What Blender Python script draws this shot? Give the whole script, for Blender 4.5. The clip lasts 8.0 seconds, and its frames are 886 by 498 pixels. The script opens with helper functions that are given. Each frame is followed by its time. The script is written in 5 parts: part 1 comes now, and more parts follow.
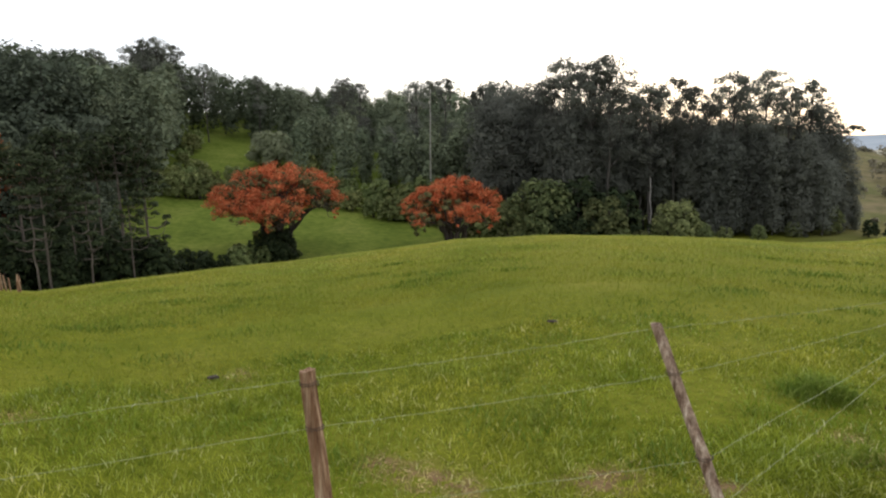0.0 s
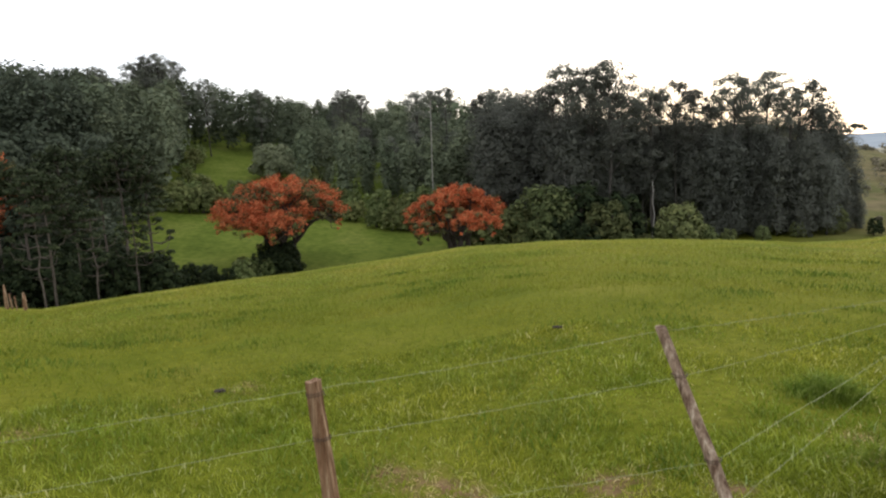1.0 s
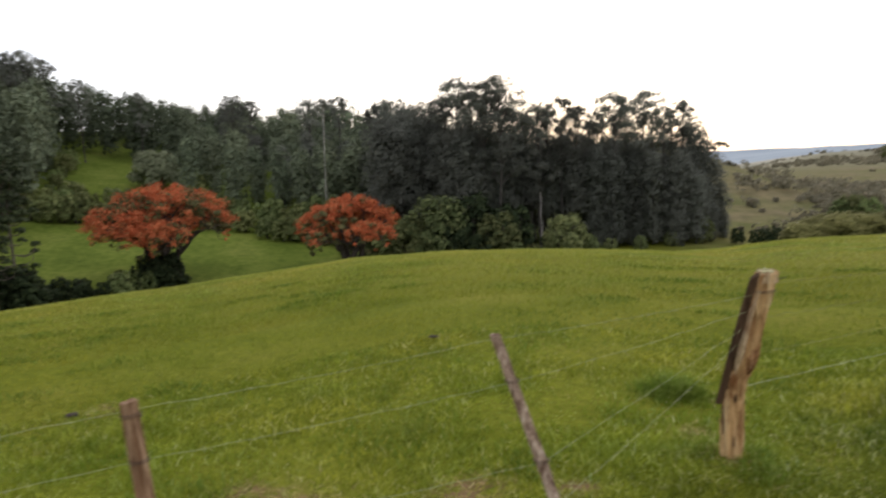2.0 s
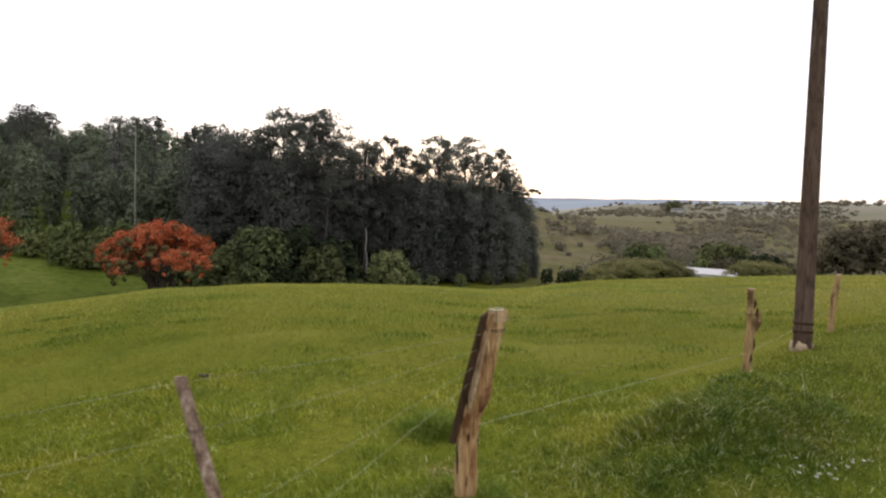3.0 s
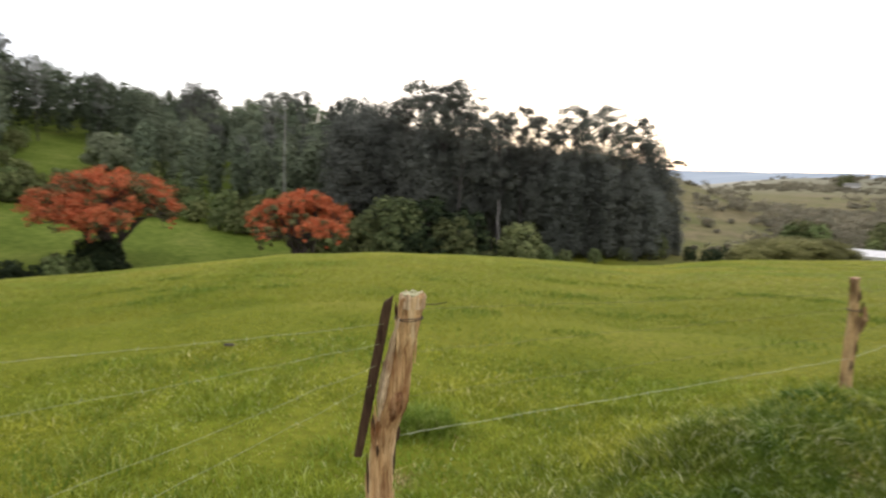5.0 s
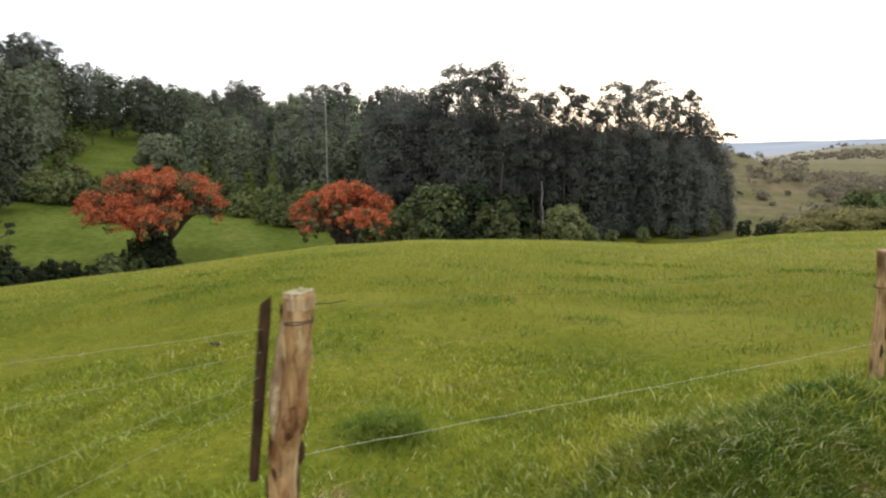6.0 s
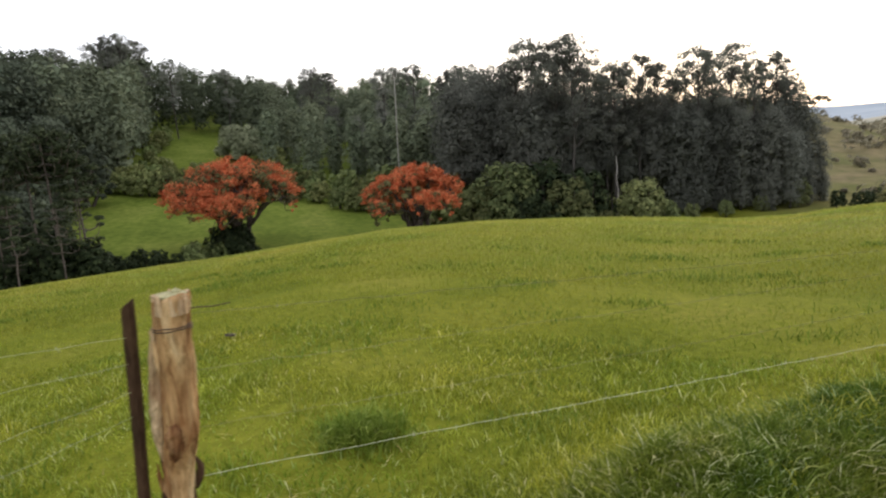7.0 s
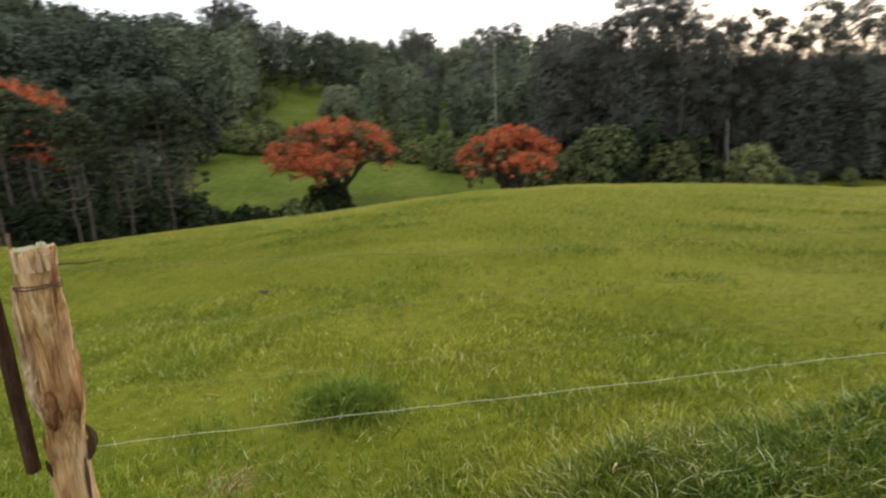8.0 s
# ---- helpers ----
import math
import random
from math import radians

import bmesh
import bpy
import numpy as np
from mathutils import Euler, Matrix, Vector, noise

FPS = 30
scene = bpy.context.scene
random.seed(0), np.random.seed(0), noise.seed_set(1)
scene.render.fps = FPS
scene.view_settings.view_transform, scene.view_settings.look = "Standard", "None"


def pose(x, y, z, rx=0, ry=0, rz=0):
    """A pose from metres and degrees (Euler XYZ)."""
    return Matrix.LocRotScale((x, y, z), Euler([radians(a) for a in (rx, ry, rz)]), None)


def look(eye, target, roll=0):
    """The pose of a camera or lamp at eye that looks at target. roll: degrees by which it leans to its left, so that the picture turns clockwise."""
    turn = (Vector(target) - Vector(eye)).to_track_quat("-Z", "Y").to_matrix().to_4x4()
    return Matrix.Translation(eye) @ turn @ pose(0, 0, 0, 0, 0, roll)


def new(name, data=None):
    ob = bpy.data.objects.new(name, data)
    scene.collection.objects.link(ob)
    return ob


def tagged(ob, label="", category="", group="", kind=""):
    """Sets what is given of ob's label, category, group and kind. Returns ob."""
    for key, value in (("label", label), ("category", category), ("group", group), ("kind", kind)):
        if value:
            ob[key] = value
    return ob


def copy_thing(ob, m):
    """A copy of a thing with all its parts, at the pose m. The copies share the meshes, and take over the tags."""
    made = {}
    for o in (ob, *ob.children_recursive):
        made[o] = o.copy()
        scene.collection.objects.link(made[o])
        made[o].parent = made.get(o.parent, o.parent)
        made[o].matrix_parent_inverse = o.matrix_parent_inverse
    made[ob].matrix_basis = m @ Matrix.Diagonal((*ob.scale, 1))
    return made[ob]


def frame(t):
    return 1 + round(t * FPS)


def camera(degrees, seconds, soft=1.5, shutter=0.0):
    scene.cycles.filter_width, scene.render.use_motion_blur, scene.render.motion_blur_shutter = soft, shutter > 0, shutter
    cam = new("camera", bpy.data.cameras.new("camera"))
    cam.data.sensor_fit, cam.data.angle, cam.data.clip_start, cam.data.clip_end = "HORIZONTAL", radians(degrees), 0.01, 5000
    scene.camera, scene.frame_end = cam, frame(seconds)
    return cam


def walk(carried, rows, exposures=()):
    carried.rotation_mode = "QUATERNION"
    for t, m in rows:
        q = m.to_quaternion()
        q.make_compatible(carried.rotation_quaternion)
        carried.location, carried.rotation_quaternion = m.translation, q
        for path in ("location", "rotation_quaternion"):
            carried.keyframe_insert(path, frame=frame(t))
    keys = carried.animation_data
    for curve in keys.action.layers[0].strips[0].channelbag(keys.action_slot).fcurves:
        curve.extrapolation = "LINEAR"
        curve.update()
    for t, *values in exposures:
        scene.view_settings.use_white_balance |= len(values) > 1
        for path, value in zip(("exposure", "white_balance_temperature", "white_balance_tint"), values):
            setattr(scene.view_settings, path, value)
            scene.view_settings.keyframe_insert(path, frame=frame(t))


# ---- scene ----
cam = camera(68.2, 8.0, soft=2.15, shutter=0.5)
PATH = [
    (0, (0.801, -0.91, 1.81), (0.492, 1.042, 1.502), -1.5),
    (0.5, (0.802, -0.915, 1.807), (0.476, 1.036, 1.513), -2.4),
    (1, (0.807, -0.919, 1.809), (0.487, 1.035, 1.527), -2.9),
    (1.2, (0.816, -0.92, 1.807), (0.522, 1.037, 1.515), -3.1),
    (2.3, (1.162, -0.923, 1.812), (1.241, 1.065, 1.602), -0.9),
    (2.5, (1.249, -0.929, 1.83), (1.369, 1.061, 1.662), 0.4),
    (3, (1.553, -0.816, 1.782), (2.069, 1.11, 1.621), 1.4),
    (3.5, (1.846, -0.678, 1.762), (2.249, 1.262, 1.493), -0.1),
    (4, (2.203, -0.545, 1.755), (2.472, 1.416, 1.471), 2.0),
    (4.5, (2.528, -0.377, 1.711), (2.821, 1.587, 1.476), 4.8),
    (5, (2.77, -0.207, 1.717), (2.868, 1.774, 1.461), 1.6),
    (5.2, (2.906, -0.128, 1.697), (2.853, 1.854, 1.44), 2.5),
    (6.3, (3.523, 0.393, 1.634), (3.487, 2.368, 1.323), -1.7),
    (6.5, (3.63, 0.501, 1.599), (3.519, 2.473, 1.286), -0.2),
    (7, (3.935, 0.688, 1.607), (3.652, 2.637, 1.259), -3.8),
    (7.5, (4.171, 0.926, 1.554), (3.834, 2.861, 1.175), -3.1),
    (8, (4.43, 1.165, 1.496), (3.856, 3.029, 1.055), -3.7),
]
EXPOSURE = [(0.0, 0.20, 6500, 11), (1.2, 0.22, 6500, 11), (2.5, 0.02, 6500, 16), (3.5, 0.08, 6500, 18), (4.2, 0.38, 6500, 16), (4.5, 0.50, 6500, 14), (5.2, 0.52, 6500, 14), (6.5, 0.44, 6500, 14), (8.0, 0.36, 6500, 14)]
walk(cam, [(t, look(eye, target, roll)) for t, eye, target, roll in PATH], EXPOSURE)

# ---- light ----
SUN_AZ, SUN_EL = 11.0, 20.0           # degrees right of +y, above the horizon

world = bpy.data.worlds.new("overcast_sky")
scene.world = world
world.use_nodes = True
wt = world.node_tree
wt.nodes.clear()
w_out = wt.nodes.new("ShaderNodeOutputWorld")
w_bg = wt.nodes.new("ShaderNodeBackground")
w_sky = wt.nodes.new("ShaderNodeTexSky")
w_sky.sky_type = "NISHITA"
w_sky.sun_disc = False
w_sky.sun_elevation = radians(SUN_EL)
w_sky.sun_rotation = radians(SUN_AZ)
w_sky.dust_density = 1.0
w_sky_dim = wt.nodes.new("ShaderNodeVectorMath")
w_sky_dim.operation = "SCALE"
w_sky_dim.inputs["Scale"].default_value = 0.05
w_tc = wt.nodes.new("ShaderNodeTexCoord")
w_map = wt.nodes.new("ShaderNodeMapping")
w_map.inputs["Scale"].default_value = (1.0, 1.0, 2.6)
w_noise = wt.nodes.new("ShaderNodeTexNoise")
w_noise.inputs["Scale"].default_value = 1.7
w_noise.inputs["Detail"].default_value = 5.0
w_noise.inputs["Roughness"].default_value = 0.5
w_ramp = wt.nodes.new("ShaderNodeValToRGB")
w_ramp.color_ramp.elements[0].position = 0.36
w_ramp.color_ramp.elements[0].color = (0.76, 0.785, 0.80, 1)
w_ramp.color_ramp.elements[1].position = 0.62
w_ramp.color_ramp.elements[1].color = (1.03, 1.00, 1.03, 1)
w_add = wt.nodes.new("ShaderNodeVectorMath")
w_add.operation = "ADD"
wt.links.new(w_tc.outputs["Generated"], w_map.inputs["Vector"])
wt.links.new(w_map.outputs["Vector"], w_noise.inputs["Vector"])
wt.links.new(w_noise.outputs["Fac"], w_ramp.inputs["Fac"])
wt.links.new(w_sky.outputs["Color"], w_sky_dim.inputs[0])
wt.links.new(w_sky_dim.outputs["Vector"], w_add.inputs[0])
wt.links.new(w_ramp.outputs["Color"], w_add.inputs[1])
wt.links.new(w_add.outputs["Vector"], w_bg.inputs["Color"])
w_bg.inputs["Strength"].default_value = 1.0
wt.links.new(w_bg.outputs["Background"], w_out.inputs["Surface"])

sun = new("sun", bpy.data.lights.new("sun", "SUN"))
sun.data.energy = 0.6
sun.data.angle = radians(14)
sun.data.color = (1.0, 0.88, 0.76)
_sa, _se = radians(SUN_AZ), radians(SUN_EL)
sun.matrix_world = look((0, 0, 40), (-math.sin(_sa) * math.cos(_se) * 10, -math.cos(_sa) * math.cos(_se) * 10, 40 - math.sin(_se) * 10))


# ---- materials ----
def material(name, rough=0.7, spec=0.3):
    m = bpy.data.materials.new(name)
    m.use_nodes = True
    nt = m.node_tree
    b = nt.nodes["Principled BSDF"]
    b.inputs["Roughness"].default_value = rough
    b.inputs["Specular IOR Level"].default_value = spec
    return m, nt, b


def ramp_node(nt, fac, stops):
    r = nt.nodes.new("ShaderNodeValToRGB")
    els = r.color_ramp.elements
    while len(els) < len(stops):
        els.new(0.5)
    for e, (p, c) in zip(els, stops):
        e.position, e.color = p, (*c, 1)
    nt.links.new(fac, r.inputs["Fac"])
    return r.outputs["Color"]


def noise_node(nt, scale, detail=3.0, vec=None, rough=0.55, distortion=0.0):
    n = nt.nodes.new("ShaderNodeTexNoise")
    n.inputs["Scale"].default_value = scale
    n.inputs["Detail"].default_value = detail
    n.inputs["Roughness"].default_value = rough
    n.inputs["Distortion"].default_value = distortion
    if vec is not None:
        nt.links.new(vec, n.inputs["Vector"])
    return n.outputs["Fac"]


def mix_colour(nt, fac, a, b, mode="MIX"):
    n = nt.nodes.new("ShaderNodeMix")
    n.data_type, n.blend_type = "RGBA", mode
    for key, v in ((0, fac), (6, a), (7, b)):
        if isinstance(v, (int, float)):
            n.inputs[key].default_value = v
        elif isinstance(v, tuple):
            n.inputs[key].default_value = (*v, 1)
        else:
            nt.links.new(v, n.inputs[key])
    return n.outputs[2]


def math_node(nt, op, a, b=0.0):
    n = nt.nodes.new("ShaderNodeMath")
    n.operation = op
    for k, v in ((0, a), (1, b)):
        if isinstance(v, (int, float)):
            n.inputs[k].default_value = v
        else:
            nt.links.new(v, n.inputs[k])
    return n.outputs[0]


def bump_node(nt, b, height, strength=0.4, distance=0.02):
    n = nt.nodes.new("ShaderNodeBump")
    n.inputs["Strength"].default_value = strength
    n.inputs["Distance"].default_value = distance
    nt.links.new(height, n.inputs["Height"])
    nt.links.new(n.outputs["Normal"], b.inputs["Normal"])


def position(nt, scale=(1, 1, 1)):
    g = nt.nodes.new("ShaderNodeNewGeometry")
    m = nt.nodes.new("ShaderNodeMapping")
    m.inputs["Scale"].default_value = scale
    nt.links.new(g.outputs["Position"], m.inputs["Vector"])
    return m.outputs["Vector"]


def local(nt, scale=(1, 1, 1)):
    g = nt.nodes.new("ShaderNodeTexCoord")
    m = nt.nodes.new("ShaderNodeMapping")
    m.inputs["Scale"].default_value = scale
    nt.links.new(g.outputs["Object"], m.inputs["Vector"])
    return m.outputs["Vector"]


def island_random(nt):
    return nt.nodes.new("ShaderNodeNewGeometry").outputs["Random Per Island"]


def object_random(nt):
    return nt.nodes.new("ShaderNodeObjectInfo").outputs["Random"]


def foliage(name, stops, vary=0.24, patch=0.6, spread=0.25, glow=0.25, turn=0.0):
    """Leaves: colour by leaf, by patch of crown and by tree; light passes through a little."""
    m, nt, b = material(name, 0.75, 0.05)
    leaf = ramp_node(nt, island_random(nt), stops)
    clump = noise_node(nt, patch, 2.0, position(nt))
    val = nt.nodes.new("ShaderNodeHueSaturation")
    v1 = math_node(nt, "MULTIPLY_ADD", clump, vary * 2)
    v1.node.inputs[2].default_value = 1.0 - vary
    v2 = math_node(nt, "MULTIPLY_ADD", object_random(nt), spread * 2)
    v2.node.inputs[2].default_value = 1.0 - spread
    nt.links.new(math_node(nt, "MULTIPLY", v1, v2), val.inputs["Value"])
    nt.links.new(leaf, val.inputs["Color"])
    hue = math_node(nt, "MULTIPLY_ADD", math_node(nt, "FRACT", math_node(nt, "MULTIPLY", object_random(nt), 7.3)), 2 * turn)
    hue.node.inputs[2].default_value = 0.5 - turn
    nt.links.new(hue, val.inputs["Hue"])
    nt.links.new(val.outputs["Color"], b.inputs["Base Color"])
    t = nt.nodes.new("ShaderNodeBsdfTranslucent")
    nt.links.new(val.outputs["Color"], t.inputs["Color"])
    mx = nt.nodes.new("ShaderNodeMixShader")
    mx.inputs[0].default_value = glow
    out = nt.nodes["Material Output"]
    nt.links.new(b.outputs[0], mx.inputs[1])
    nt.links.new(t.outputs[0], mx.inputs[2])
    nt.links.new(mx.outputs[0], out.inputs["Surface"])
    return m


# greyed and lightened leaf green: the haze before the grove is in the colour
MAT_EUC = foliage("hazed_eucalyptus_leaves", [(0.0, (0.150, 0.158, 0.130)), (0.6, (0.170, 0.178, 0.147)), (1.0, (0.190, 0.198, 0.158))], spread=0.42, glow=0.5, turn=0.015)
MAT_HILL = foliage("hill_wood_leaves", [(0.0, (0.122, 0.148, 0.092)), (0.6, (0.147, 0.174, 0.106)), (1.0, (0.178, 0.202, 0.116))], spread=0.36, turn=0.010)
# darker copy of the hill leaves: the left slope's shade is in the colour
MAT_WOOD_SHADE = foliage("shaded_wood_leaves", [(0.0, (0.062, 0.078, 0.054)), (0.6, (0.082, 0.100, 0.066)), (1.0, (0.110, 0.130, 0.080))])
MAT_BUSH = foliage("shrub_leaves", [(0.0, (0.108, 0.134, 0.048)), (0.6, (0.165, 0.196, 0.070)), (1.0, (0.26, 0.275, 0.108))], spread=0.34, turn=0.02)
MAT_SHRUB = foliage("thicket_leaves", [(0.0, (0.096, 0.118, 0.048)), (0.6, (0.152, 0.178, 0.070)), (1.0, (0.25, 0.265, 0.108))], spread=0.34, turn=0.015)
MAT_PALE = foliage("pale_shrub_leaves", [(0.0, (0.19, 0.22, 0.125)), (1.0, (0.30, 0.32, 0.19))])
MAT_ARAU = foliage("araucaria_needles", [(0.0, (0.028, 0.038, 0.018)), (0.7, (0.048, 0.063, 0.029)), (1.0, (0.092, 0.108, 0.050))], glow=0.12)
# very dark leaves: the shade under the canopy is put into the colour
MAT_SHADED_SHRUB = foliage("shaded_shrub_leaves", [(0.0, (0.020, 0.030, 0.014)), (0.7, (0.034, 0.048, 0.021)), (1.0, (0.062, 0.078, 0.032))], glow=0.12)
MAT_OLIVE = foliage("olive_scrub_leaves", [(0.0, (0.170, 0.172, 0.058)), (0.6, (0.225, 0.218, 0.078)), (1.0, (0.300, 0.275, 0.115))])
MAT_SCRUB = foliage("scrub_leaves", [(0.0, (0.112, 0.102, 0.058)), (0.6, (0.148, 0.129, 0.076)), (1.0, (0.200, 0.168, 0.102))], spread=0.3)
MAT_RED = foliage("coral_blossom", [(0.0, (0.42, 0.092, 0.040)), (0.45, (0.60, 0.155, 0.062)), (0.85, (0.68, 0.235, 0.100)), (1.0, (0.34, 0.21, 0.09))], 0.34, 0.9, 0.05, 0.3)
MAT_CORAL_LEAF = foliage("coral_tree_leaves", [(0.0, (0.09, 0.10, 0.04)), (1.0, (0.20, 0.17, 0.075))])
# pale and brownish, with the haze over the far woods in the leaf colour
MAT_FAR = foliage("hazed_far_leaves", [(0.0, (0.180, 0.172, 0.115)), (0.6, (0.222, 0.204, 0.138)), (1.0, (0.285, 0.250, 0.172))], 0.40, 0.03, glow=0.5)


def grass_material(name, stops, patch=0.45, own=0.45, lift=0.75, fleck=1.0):
    m, nt, b = material(name, 0.8, 0.04)
    blade = ramp_node(nt, island_random(nt), stops)
    p = noise_node(nt, patch, 4.0, position(nt))
    tone = ramp_node(nt, p, [(0.32, (0.58, 0.78, 0.66)), (0.44, (0.86, 0.96, 0.90)), (0.56, (1.01, 1.01, 0.98)), (0.68, (1.12, 1.05, 1.04))])
    c = mix_colour(nt, 1.0, blade, tone, "MULTIPLY")
    q = noise_node(nt, patch * 7, 3.0, position(nt))
    c = mix_colour(nt, 1.0, c, ramp_node(nt, q, [(0.34, (1 - 0.30 * fleck, 1 - 0.24 * fleck, 1 - 0.28 * fleck)), (0.52, (1.0, 1.0, 1.0)), (0.68, (1 + 0.22 * fleck, 1 + 0.18 * fleck, 1 + 0.16 * fleck))]), "MULTIPLY")
    nt.links.new(c, b.inputs["Base Color"])
    broad = noise_node(nt, patch * 0.38, 3.0, position(nt))
    c = mix_colour(nt, 1.0, c, ramp_node(nt, broad, [(0.38, (0.76, 0.86, 0.80)), (0.50, (0.99, 1.0, 1.0)), (0.62, (1.09, 1.08, 1.08))]), "MULTIPLY")
    up = nt.nodes.new("ShaderNodeVectorMath")
    up.operation = "MULTIPLY_ADD"
    up.inputs[1].default_value = (own, own, own)
    up.inputs[2].default_value = (0.0, 0.0, lift)
    nt.links.new(nt.nodes.new("ShaderNodeNewGeometry").outputs["Normal"], up.inputs[0])
    unit = nt.nodes.new("ShaderNodeVectorMath")
    unit.operation = "NORMALIZE"
    nt.links.new(up.outputs[0], unit.inputs[0])
    nt.links.new(unit.outputs[0], b.inputs["Normal"])
    # thin blades pass light on to their other side
    thru = nt.nodes.new("ShaderNodeBsdfTranslucent")
    nt.links.new(c, thru.inputs["Color"])
    nt.links.new(unit.outputs[0], thru.inputs["Normal"])
    both = nt.nodes.new("ShaderNodeAddShader")
    nt.links.new(b.outputs[0], both.inputs[0])
    nt.links.new(thru.outputs[0], both.inputs[1])
    nt.links.new(both.outputs[0], nt.nodes["Material Output"].inputs["Surface"])
    return m


MAT_GRASS = grass_material("meadow_grass", [(0.0, (0.162, 0.176, 0.019)), (0.35, (0.196, 0.205, 0.024)), (0.75, (0.228, 0.229, 0.032)), (0.95, (0.260, 0.250, 0.052)), (1.0, (0.30, 0.29, 0.10))], 0.42, 0.25, 0.9, 0.45)
# paler meadow grass: the sheen at a grazing view is put into the colour
MAT_SHEEN = grass_material("seeding_grass", [(0.0, (0.255, 0.262, 0.040)), (0.4, (0.300, 0.300, 0.054)), (0.8, (0.345, 0.332, 0.078)), (1.0, (0.42, 0.385, 0.14))], 0.30, 0.22, 0.92, 0.35)
MAT_LAWN = grass_material("cropped_grass", [(0.0, (0.080, 0.098, 0.010)), (0.30, (0.150, 0.165, 0.016)), (0.65, (0.214, 0.215, 0.027)), (0.90, (0.245, 0.258, 0.056)), (0.97, (0.33, 0.32, 0.12)), (1.0, (0.46, 0.41, 0.21))], 0.42, 0.80, 0.50)
MAT_VERGE = grass_material("verge_grass", [(0.0, (0.058, 0.070, 0.007)), (0.5, (0.112, 0.122, 0.013)), (0.82, (0.176, 0.180, 0.030)), (0.95, (0.33, 0.31, 0.12)), (1.0, (0.46, 0.41, 0.23))], 0.9, 0.6, 0.55)
MAT_WEED = grass_material("weed_leaves", [(0.0, (0.040, 0.056, 0.007)), (0.6, (0.088, 0.112, 0.014)), (0.88, (0.172, 0.190, 0.042)), (0.95, (0.34, 0.32, 0.15)), (1.0, (0.52, 0.48, 0.30))], 1.4, 0.8, 0.34)


MAT_TUFT = grass_material("tuft_leaves", [(0.0, (0.072, 0.108, 0.013)), (0.7, (0.125, 0.164, 0.024)), (1.0, (0.205, 0.235, 0.060))], 1.4, 0.5, 0.65)


MAT_STRAW = grass_material("straw", [(0.0, (0.24, 0.17, 0.075)), (0.6, (0.40, 0.31, 0.15)), (1.0, (0.60, 0.50, 0.30))], 1.4, 0.6, 0.6)


def ground_material():
    m, nt, b = material("pasture_ground", 0.95, 0.02)
    pos = position(nt)
    fine = noise_node(nt, 9.0, 5.0, pos)
    mid = noise_node(nt, 0.55, 5.0, pos, 0.6)
    big = noise_node(nt, 0.06, 3.0, pos)
    green = ramp_node(nt, mid, [(0.32, (0.120, 0.140, 0.014)), (0.46, (0.150, 0.164, 0.018)), (0.58, (0.172, 0.179, 0.023)), (0.72, (0.194, 0.189, 0.031))])
    g2 = mix_colour(nt, 1.0, green, ramp_node(nt, fine, [(0.3, (0.66, 0.70, 0.62)), (0.65, (1.12, 1.10, 1.04))]), "MULTIPLY")
    g3 = mix_colour(nt, 1.0, g2, ramp_node(nt, big, [(0.35, (0.86, 0.92, 0.86)), (0.65, (1.10, 1.05, 0.98))]), "MULTIPLY")
    dry = nt.nodes.new("ShaderNodeAttribute")
    dry.attribute_name = "dry"
    brown = ramp_node(nt, noise_node(nt, 0.05, 6.0, pos, 0.65), [(0.30, (0.112, 0.120, 0.048)), (0.44, (0.145, 0.138, 0.066)), (0.56, (0.174, 0.146, 0.084)), (0.70, (0.200, 0.156, 0.100))])
    brown = mix_colour(nt, 1.0, brown, ramp_node(nt, noise_node(nt, 0.3, 6.0, pos, 0.7), [(0.36, (0.66, 0.72, 0.66)), (0.50, (0.96, 0.96, 0.96)), (0.64, (1.22, 1.16, 1.14))]), "MULTIPLY")
    c = mix_colour(nt, dry.outputs["Fac"], g3, brown)
    # darker green pasture; shade in the valley and under the bank's growth is included
    shade_green = nt.nodes.new("ShaderNodeAttribute")
    shade_green.attribute_name = "shade_green"
    deep = ramp_node(nt, noise_node(nt, 0.12, 5.0, pos, 0.6), [(0.32, (0.084, 0.114, 0.018)), (0.5, (0.114, 0.148, 0.024)), (0.68, (0.148, 0.172, 0.034))])
    deep = mix_colour(nt, 1.0, deep, ramp_node(nt, noise_node(nt, 1.1, 5.0, pos, 0.65), [(0.34, (0.66, 0.74, 0.70)), (0.50, (0.98, 1.0, 1.0)), (0.66, (1.25, 1.18, 1.3))]), "MULTIPLY")
    c = mix_colour(nt, shade_green.outputs["Fac"], c, deep)
    soil = nt.nodes.new("ShaderNodeAttribute")
    soil.attribute_name = "soil"
    earth = ramp_node(nt, noise_node(nt, 14.0, 5.0, pos), [(0.3, (0.12, 0.065, 0.038)), (0.7, (0.27, 0.165, 0.10))])
    sfac = math_node(nt, "MULTIPLY", soil.outputs["Fac"], ramp_node(nt, noise_node(nt, 8.0, 6.0, pos, 0.7), [(0.42, (0, 0, 0)), (0.54, (0.9, 0.9, 0.9))]))
    c = mix_colour(nt, sfac, c, earth)
    # distance haze mixed into the far ground's base colour
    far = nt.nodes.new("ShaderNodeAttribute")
    far.attribute_name = "haze_tint"
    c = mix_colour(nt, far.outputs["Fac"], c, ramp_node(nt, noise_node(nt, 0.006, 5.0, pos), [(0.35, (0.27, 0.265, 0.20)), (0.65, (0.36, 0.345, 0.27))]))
    nt.links.new(c, b.inputs["Base Color"])
    bump_node(nt, b, math_node(nt, "ADD", fine, mid), 0.35, 0.05)
    return m


